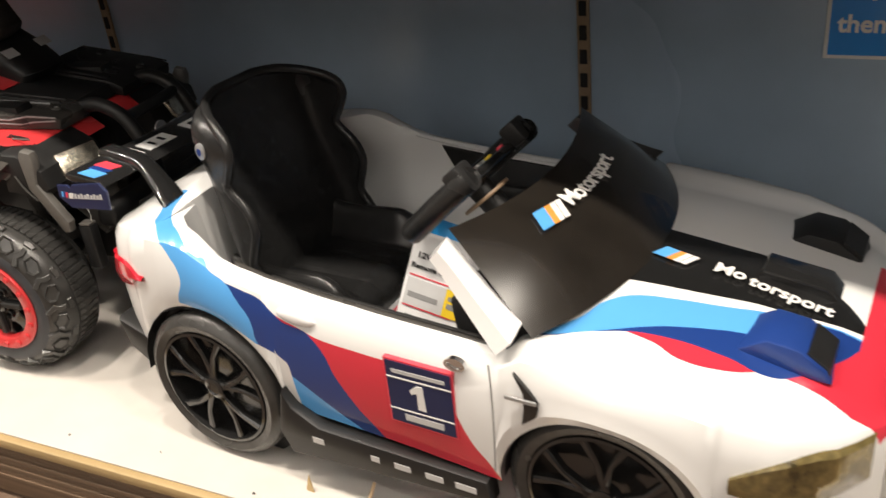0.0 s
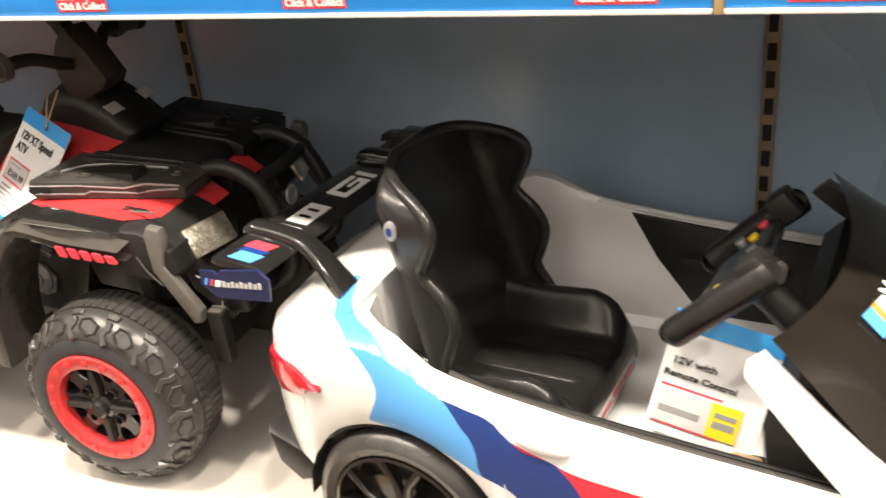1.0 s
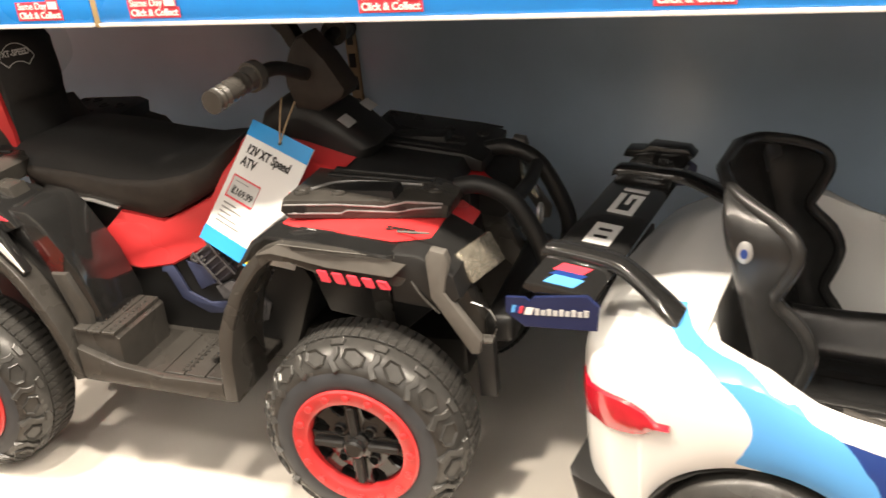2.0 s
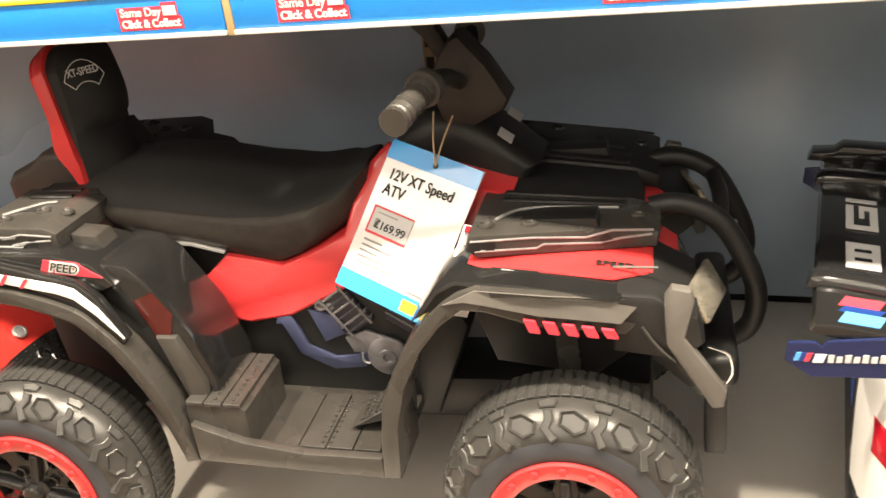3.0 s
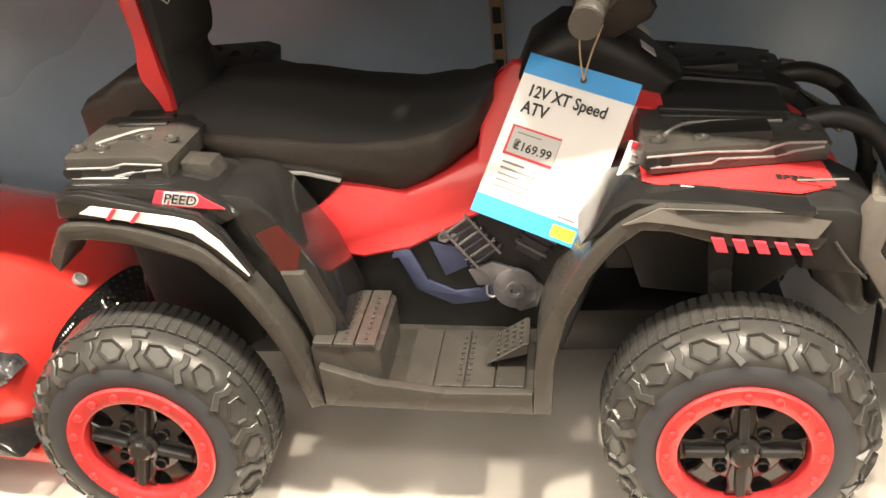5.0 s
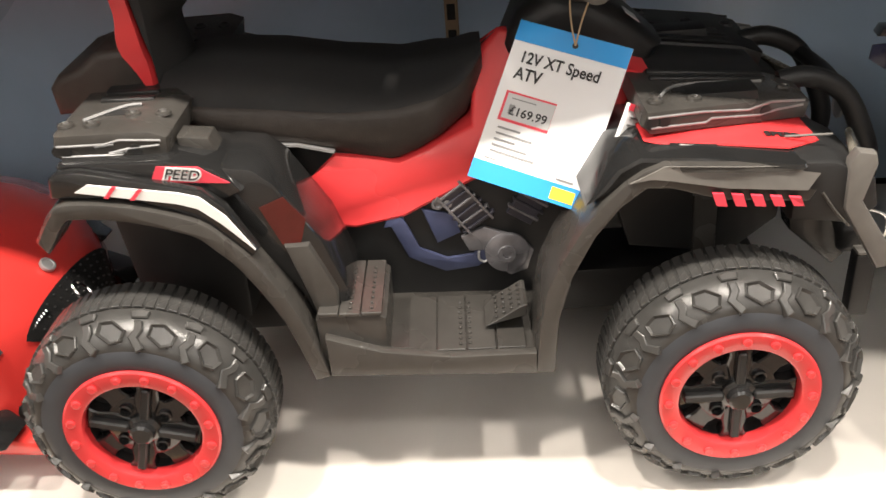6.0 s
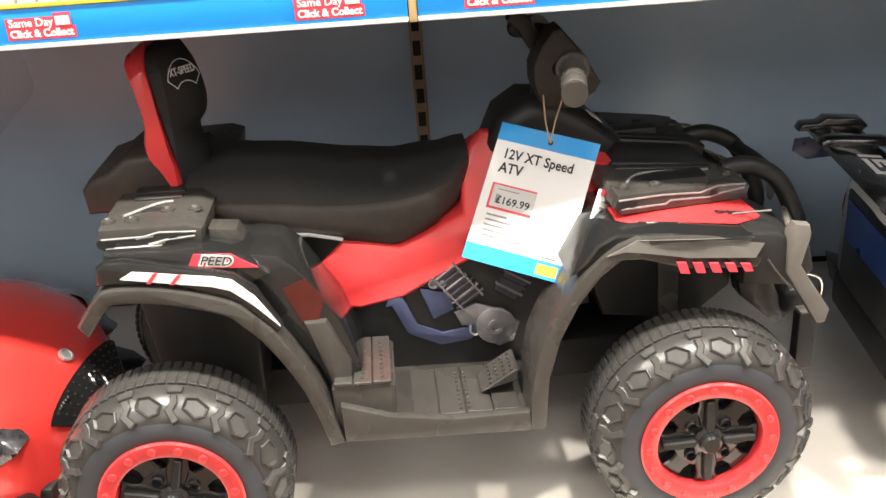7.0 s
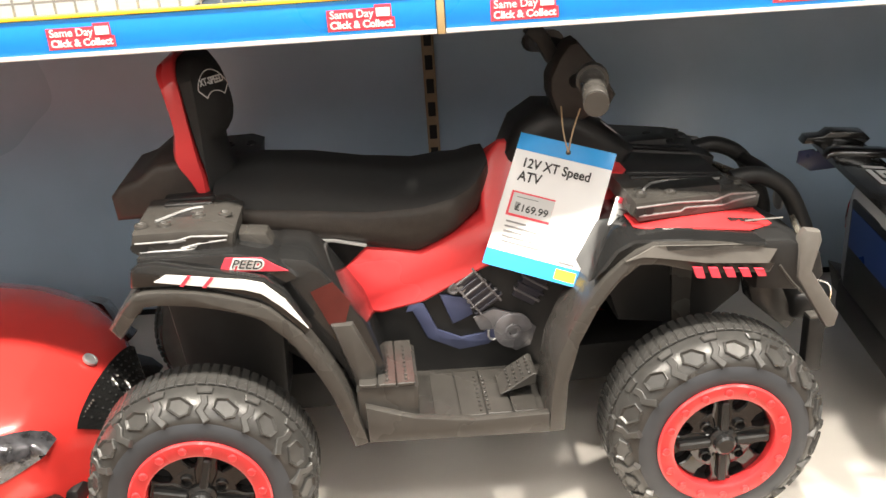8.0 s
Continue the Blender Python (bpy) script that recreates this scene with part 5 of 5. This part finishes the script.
for x in np.linspace(-0.03, 0.204, 30):
    nose = math.sqrt(max(0.0, 1 - clamp((x - 0.160) / 0.044) ** 2))
    bolster = 0.056 * float(np.interp(x, [-0.03, 0.02, 0.08, 0.145, 0.18, 0.204], [1.1, 0.95, 0.92, 1, 0.75, 0.3]))
    row = [(x, SEAT_Y - 0.146, 0.150)]
    for v in np.linspace(-1, 1, 45):
        a = abs(v)
        side = clamp((a - 0.50) / 0.34)
        z = 0.212 + bolster * side * side * (3 - 2 * side) - 0.034 * clamp((a - 0.86) / 0.14) ** 2 - (0.004 if abs(a - 0.24) < 0.025 else 0)
        row.append((x, SEAT_Y + 0.146 * v, 0.165 + (z - 0.165) * (0.35 + 0.65 * nose)))
    rings.append(row + [(x, SEAT_Y + 0.146, 0.150)])
part("seat_cushion", loft(rings, close=True, caps=True), CARSEAT, CAR, "black ribbed seat cushion with raised sides", 60)
part("seat_box", box(-0.05, 0.205, -0.150, 0.125, 0.13, 0.170, 0.008), CARWHITE, CAR)
for i in range(5):
    part("warning_print", box(0.2052, 0.2065, -0.14 + 0.05 * i, -0.10 + 0.05 * i, 0.150 + 0.004 * (i % 2), 0.156 + 0.004 * (i % 2)), REDPRINT, CAR)
part("seat_badge", lathe([(0.0135, 0.002), (0.0135, -0.002), (0.0105, -0.0035), (0.0, -0.004)], 20, m=pose(-0.022, -0.1655, 0.470) @ Matrix.Diagonal((0.66, 1, 1.0, 1))), SILVER, CAR, "round blue and white badge")
part("seat_badge_face", lathe([(0.0078, 0.0), (0.0085, -0.0015), (0.0, -0.0015)], 20, m=pose(-0.022, -0.1685, 0.470) @ Matrix.Diagonal((0.5, 1, 0.75, 1))), STRIPE_DB, CAR)
for z, y in ((0.40, -0.055), (0.41, 0.05)):
    part("belt_slot", box(-0.004, 0.000, y - 0.010, y + 0.010, z - 0.022, z + 0.022, 0.003, 2, None, pose(0, 0, 0, 0, -8, 0) @ pose(0.014, 0, 0)), LIGHTGREY, CAR)
for s in (-1, 1):
    part("door_panel", prism([(0.158, 0.334), (0.30, 0.322), (0.515, 0.310), (0.53, 0.17), (0.27, 0.17), (0.20, 0.26)], min(s * 0.250, s * 0.258), max(s * 0.250, s * 0.258), 0.003), BLACK, CAR, "black inner door panel")
    part("arm_rest", box(0.24, 0.40, min(s * 0.235, s * 0.253), max(s * 0.235, s * 0.253), 0.255, 0.275, 0.006), BLACK, CAR)
part("dashboard", prism([(0.445, 0.345), (0.47, 0.372), (0.57, 0.345), (0.565, 0.15), (0.51, 0.15), (0.455, 0.26)], -0.245, 0.245, 0.012), BLACK, CAR, "black dashboard")
part("steering_column", tube([(0.46, -0.035, 0.34), (0.386, -0.035, 0.412)], 0.02, 12, None, 1), BLACK, CAR)
sm = pose(0.380, -0.035, 0.418) @ Matrix(((0, 0.74, -0.67, 0), (-1, 0, 0, 0), (0, 0.67, 0.74, 0), (0, 0, 0, 1)))
wheel_poly = [(-0.135, 0.02), (-0.12, 0.055), (-0.06, 0.062), (0.06, 0.062), (0.12, 0.055), (0.135, 0.02), (0.13, -0.035), (0.10, -0.058), (0.04, -0.05), (-0.04, -0.05), (-0.10, -0.058), (-0.13, -0.035)]
sw = part("steering_wheel", prism([(x * 0.74, y * 0.80) for x, y in wheel_poly], -0.009, 0.009, 0.007, 3, None, sm @ Matrix.Rotation(radians(-90), 4, "X")), GLOSS, CAR, "flat black racing steering wheel with coloured buttons")
for x, y, material in ((-0.09, 0.03, REDPRINT), (-0.055, 0.02, YELLOW), (0.08, 0.03, SILVER), (0.05, 0.025, REDPRINT), (-0.075, -0.01, SILVER), (0.085, -0.01, YELLOW), (0.0, 0.03, SILVER)):
    part("button", lathe([(0.007, 0.0), (0.007, 0.004), (0, 0.005)], 10, m=sm @ pose(x * 0.80, y * 0.80, 0.0085) @ Matrix.Rotation(radians(90), 4, "X")), material, sw)
for s in (-1, 1):
    grip = [(0.094, 0.066, 0.004), (0.096, 0.060, 0.004), (0.098, 0.0, 0.003), (0.094, -0.064, 0), (0.092, -0.072, 0)]
    part("hand_grip", tube([sm @ Vector((s * x, y, z)) for x, y, z in grip], lambda t: 0.018 if 0.08 < t < 0.92 else 0.013, 14), CARSEAT, sw, "", 50)
    part("grip_block", box(-0.018, 0.018, -0.014, 0.018, -0.012, 0.024, 0.005, 2, None, sm @ pose(s * 0.088, 0.052, 0.006)), BLACK, sw)
part("column_ring", lathe([(0.012, -0.002), (0.040, -0.002), (0.041, 0.0), (0.040, 0.003), (0.012, 0.003)], 28, m=sm @ pose(0, 0, -0.032) @ Matrix.Rotation(radians(90), 4, "X")), TANPART, sw, "thin tan trim ring")
part("switch_block", box(0.40, 0.44, -0.2, -0.15, 0.20, 0.24, 0.008), TANPART, CAR)
part("pedal", box(0.40, 0.45, -0.10, -0.04, 0.135, 0.15, 0.004, 2, None, None), BLACK, CAR)

# rear wing on two arms
part("wing_board", prism([(-0.268, 0.424), (-0.264, 0.4325), (-0.250, 0.4335), (-0.184, 0.4265), (-0.176, 0.420), (-0.186, 0.414), (-0.252, 0.418)], -0.238, 0.238, 0.003), GLOSS, CAR, "black rear wing with white block lettering")
for s in (-1, 1):
    ya, yb = sorted((s * 0.2385, s * 0.2425))
    outline = [(-0.287, 0.411), (-0.262, 0.4135), (-0.256, 0.409), (-0.250, 0.416), (-0.184, 0.427), (-0.169, 0.415), (-0.173, 0.383), (-0.264, 0.374), (-0.289, 0.390)]
    ep = part("end_plate", prism([(-0.2295 + (x + 0.2295) * 1.02, 0.3995 + (z - 0.3995) * 1.05) for x, z in outline], ya, yb, 0.001), NAVY, CAR, "navy wing end plate with lettering")
    yc, yd = sorted((s * 0.2420, s * 0.2432))
    part("plate_face", prism(outline, yc, yd, 0.0), NAVY, ep)
    ya, yb = sorted((s * 0.2430, s * 0.2440))
    for x0, x1, material in ((-0.282, -0.277, STRIPE_LB), (-0.277, -0.272, STRIPE_DB), (-0.272, -0.267, REDPRINT), (-0.264, -0.254, WHITE)):
        part("print", prism([(x0, 0.391), (x1, 0.392), (x1 + 0.003, 0.402), (x0 + 0.003, 0.401)], ya, yb, 0.0), material, ep)
    for k in range(9):
        x0 = -0.250 + 0.0078 * k
        part("print", prism([(x0, 0.3925 + 0.0009 * k), (x0 + 0.0056, 0.393 + 0.0009 * k), (x0 + 0.0062, 0.402 + 0.0009 * k - 0.002 * (k % 2)), (x0 + 0.0008, 0.4015 + 0.0009 * k - 0.002 * (k % 2))], ya, yb, 0.0), LIGHTGREY, ep)
    rings = []
    for x, y, z, w in smooth_path([Vector(p) for p in ((-0.272, 0.146, 0.4345, 0.012), (-0.258, 0.147, 0.4385, 0.014), (-0.200, 0.150, 0.4345, 0.015), (-0.168, 0.155, 0.430, 0.016), (-0.140, 0.164, 0.417, 0.018), (-0.112, 0.174, 0.400, 0.021), (-0.086, 0.182, 0.381, 0.024))], 4):
        rings.append([(x - 0.003, s * (y - w), z - 0.006), (x - 0.001, s * (y - w), z + 0.003), (x + 0.001, s * (y - w * 0.7), z + 0.007), (x + 0.001, s * (y + w * 0.7), z + 0.007), (x - 0.001, s * (y + w), z + 0.003), (x - 0.003, s * (y + w), z - 0.006)])
    part("wing_arm", loft(rings, close=True, caps=True), GLOSS, CAR, "", 60)
for y0, y1, material in ((-0.230, -0.208, STRIPE_LB), (-0.208, -0.196, STRIPE_DB), (-0.196, -0.176, REDPRINT)):
    patch([(-0.243, y0, 0.4336), (-0.205, y0, 0.4296), (-0.198, y1, 0.4290), (-0.236, y1, 0.4330)], material, CAR, "wing_print", 0.0014)
wm = pose(-0.218, 0.0, 0.4312, 5.9, 0, 90)
for x0, shape in ((-0.110, "block"), (-0.008, "hook")):
    pieces = [(0, 0.064, -0.018, 0.018), (-0.020, -0.011, -0.018, 0.018)] if shape == "block" else [(0.0, 0.070, 0.009, 0.018), (0, 0.012, -0.018, 0.009), (0.012, 0.070, -0.018, -0.009), (0.058, 0.070, -0.009, 0.003), (0.034, 0.058, -0.003, 0.003), (0.080, 0.091, -0.018, 0.018)]
    for a, b, c, d in pieces:
        ob = part("block_letter", box(x0 + a, x0 + b, c, d, 0.0, 0.0008), LIGHTGREY, CAR)
        ob.matrix_basis = wm
for y0 in (-0.092, -0.070):
    ob = part("block_letter", box(y0, y0 + 0.007, -0.009, 0.009, 0.0009, 0.0016), GLOSS, CAR)
    ob.matrix_basis = wm
part("wing_clip", prism([(-0.286, 0.428), (-0.280, 0.440), (-0.252, 0.441), (-0.240, 0.450), (-0.182, 0.446), (-0.170, 0.434), (-0.180, 0.424)], 0.226, 0.262, 0.003), GLOSS, CAR)

# hang card on the steering wheel
card = price_tag("hang_card", CAR.matrix_world @ pose(0.368, -0.130, 0.278, 0, 0, 4) @ pose(0, 0, 0, -22, 12, 0) @ Matrix.Diagonal((1.28, 1, 1.05, 1)), 0.10, 0.195, "curled white price card with yellow and blue print")
bar(card, -0.05, 0.05, 0.075, 0.0975, TAGBLUE, "header")
writing("12V with", 0.0115, pose(-0.042, -0.0012, 0.040) @ FACE_FRONT, INK, card, bold=0.0003, align="LEFT")
writing("Remote Control", 0.0100, pose(-0.046, -0.0012, 0.024) @ FACE_FRONT, INK, card, bold=0.0003, align="LEFT")
bar(card, -0.045, 0.012, 0.009, 0.011, REDPRINT)
bar(card, -0.046, 0.016, -0.034, 0.006, LIGHTGREY, "ticket", -0.0003)
bar(card, 0.004, 0.032, -0.034, 0.006, YELLOW, "offer_ticket", -0.0008)
bar(card, -0.042, -0.004, -0.022, -0.014, INKGREY, "print", -0.0006)
bar(card, 0.008, 0.028, -0.010, -0.004, INKGREY, "print", -0.0014)
bar(card, 0.008, 0.028, -0.022, -0.014, INKGREY, "print", -0.0014)
bar(card, -0.046, 0.016, -0.036, -0.0345, REDPRINT, "print", -0.0006)
for i in range(5):
    bar(card, -0.040, -0.008 + 0.004 * (i % 3), -0.050 - 0.009 * i, -0.0475 - 0.009 * i, INKGREY)

# ---------------------------------------------------------------- the red car behind the quad
REDC = thing("red_ride_on_car", pose(-0.60, 0.125, 0, 0, 0, -3), "glossy red toy sports car parked nose to the quad", "ride-on car")


def red_shell():
    xs = np.linspace(-1.0, 0.06, 60)
    rings = []
    for x in xs:
        w = float(np.interp(x, [-1.0, -0.6, -0.3, -0.15, -0.06, -0.01, 0.03, 0.06], [0.26, 0.29, 0.29, 0.275, 0.24, 0.18, 0.11, 0.06]))
        zt = float(np.interp(x, [-1.0, -0.5, -0.3, -0.18, -0.08, -0.02, 0.02, 0.06], [0.328, 0.324, 0.310, 0.298, 0.276, 0.249, 0.215, 0.165]))
        zs = zt - float(np.interp(x, [-1, -0.2, -0.05, 0.06], [0.05, 0.055, 0.055, 0.03]))
        zb = arch(x)
        rings.append([(x, s * w * a, z) for s, seq in ((-1, ((0.97, zb), (1.0, zb + (zs - zb) * 0.35), (0.99, zb + (zs - zb) * 0.7), (0.93, zs), (0.80, zs + (zt - zs) * 0.45), (0.6, zs + (zt - zs) * 0.8), (0.3, zt - 0.002), (0.0, zt))),
                                                   (1, ((0.3, zt - 0.002), (0.6, zs + (zt - zs) * 0.8), (0.80, zs + (zt - zs) * 0.45), (0.93, zs), (0.99, zb + (zs - zb) * 0.7), (1.0, zb + (zs - zb) * 0.35), (0.97, zb)))) for a, z in seq])
    return loft(rings)


def arch(x):
    z = 0.075
    for c in (-0.22, -0.80):
        d = abs(x - c)
        if d < 0.12:
            z = max(z, 0.11 + math.sqrt(0.12 ** 2 - d * d))
    return z


part("body", red_shell(), REDCAR, REDC, "glossy red bonnet and wings", 40)
part("under_tray", box(-0.98, 0.02, -0.16, 0.16, 0.05, 0.10, 0.01), BLACK, REDC)
part("nose_badge", lathe([(0.012, 0.003), (0.012, -0.0015), (0.009, -0.0025), (0.008, -0.001), (0, -0.001)], 20, m=pose(0.0045, 0.0, 0.2355) @ Vector((0, -1, 0)).rotation_difference(Vector((0.66, 0, 0.75))).to_matrix().to_4x4()), SILVER, REDC, "small round silver badge")
rings = []
for x in np.linspace(0.020, 0.060, 9):
    w = float(np.interp(x, [-0.01, 0.03, 0.06], [0.18, 0.11, 0.06])) * 0.97
    zt = float(np.interp(x, [-0.02, 0.02, 0.06], [0.249, 0.215, 0.165])) - 0.002
    rings.append([(x + 0.0035, w * math.sin(a), max(0.150, zt + 0.003 - 0.034 * (1 - math.cos(a)))) for a in np.linspace(-1.45, 1.45, 15)])
grille = part("grille", loft(rings), GLOSS, REDC, "black mesh grille", 60)
MESH = finish(box(-0.0016, 0.0016, -0.0016, 0.0016, -0.001, 0.0016, 0.0006, 1), "mesh_knot", BLACK)
for i in range(6):
    for j in range(11):
        x = 0.024 + 0.0065 * i
        w = float(np.interp(x, [-0.01, 0.03, 0.06], [0.18, 0.11, 0.06])) * 0.85
        y = w * (j - 5) / 5
        zt = float(np.interp(x, [-0.02, 0.02, 0.06], [0.249, 0.215, 0.165])) - 0.002
        knot = new("mesh_knot", MESH)
        knot.parent = grille
        knot.location = (x + 0.004, y, max(0.152, zt + 0.0035 - 0.034 * (1 - math.cos(math.asin(min(1, abs(y) / (w / 0.85 * 0.97)))))))
ring = [Vector((0.047 - 0.6 * 0.019 * math.sin(a), 0.011 * math.cos(a), 0.1885 + 0.8 * 0.019 * math.sin(a))) for a in (2 * math.pi * k / 16 for k in range(17))]
part("grille_ring", tube(ring, 0.0026, 6, None, 1), CHROME, grille, "oval chrome emblem ring")
for k in range(7):
    t = k / 6
    part("chrome_stud", lathe([(0.0028, 0.002), (0.0022, -0.0012), (0, -0.002)], 8, m=pose(0.0245 + 0.008 * t, -0.103 + 0.030 * t, 0.193 + 0.010 * t, 40, 0, 40)), CHROME, grille)
part("front_lip", prism([(-0.10, 0.06), (-0.02, 0.075), (0.075, 0.068), (0.085, 0.055), (0.07, 0.045), (-0.10, 0.04)], -0.20, 0.20, 0.008), REDCAR, REDC)
for s in (-1, 1):
    rows = []
    for t in np.linspace(0, 1, 21):
        x = -0.130 + 0.135 * t
        y = float(np.interp(x, [-0.3, -0.15, -0.06, -0.01], [0.29, 0.275, 0.24, 0.18]))
        h = 0.001 + 0.027 * math.sin(math.pi * (0.10 + 0.90 * t)) ** 0.65 if t < 0.999 else 0.001
        zc = 0.205 - 0.018 * t
        rows.append([(x, s * (y - 0.03), zc + h * 1.25), (x, s * (y + 0.004), zc + h), (x, s * (y + 0.007), zc), (x, s * (y + 0.004), zc - h), (x, s * (y - 0.012), zc - h * 1.1)])
    part("head_lamp", loft(rows), DARKL, REDC, "clear head lamp in black surround", 60)
    part("side_intake", prism([(-0.085, 0.135), (0.0, 0.105), (0.02, 0.085), (-0.07, 0.08)], min(s * 0.17, s * 0.235), max(s * 0.17, s * 0.235), 0.006), GLOSS, REDC)
    for c in (-0.22, -0.80):
        w = part("wheel", lathe([(0.0, -0.004), (0.07, -0.006), (0.08, 0.0), (0.10, -0.004), (0.108, 0.01), (0.108, 0.07), (0.09, 0.08)], 32, m=pose(c, s * 0.285, 0.108) @ (Matrix.Identity(4) if s < 0 else Matrix.Rotation(math.pi, 4, "Z"))), TYRE, REDC)
        part("arch_lining", lathe([(0.118, 0), (0, 0)], 20, m=pose(c, s * 0.19, 0.11)), BLACK, REDC)

# ---------------------------------------------------------------- litter on the deck
for x, y, r in ((0.60, -0.205, 0.0022), (1.00, -0.222, 0.0028), (0.79, -0.19, 0.0015), (1.21, -0.232, 0.0022), (0.33, -0.21, 0.0016), (-0.12, -0.20, 0.002)):
    solid("crumb", prism([(-r, 0), (-r * 0.4, r * 0.9), (r * 0.6, r * 0.7), (r, 0)], -r * 0.7, r * 0.7, r * 0.2, 1), GREYP, "tiny dark crumb lying on the white deck", "litter", pose(x, y, 0, 0, 0, 40 * x * 10), "crumbs")
solid("cord_end", tube([(0, 0, 0.003), (0.02, 0.006, 0.004), (0.035, 0.03, 0.012), (0.04, 0.05, 0.03)], 0.003, 6), STRING, "frayed tan cord end trailing under the car", "cord", pose(1.155, -0.222, 0, 0, 0, 8))
solid("card_clip", prism([(0, 0), (0.014, 0.0), (0.004, 0.028)], -0.001, 0.001, 0.0), TAN, "tan triangle of card leaning on the skirt", "card", CAR.matrix_world @ pose(0.205, -0.326, 0.0, -12, 0, 0))
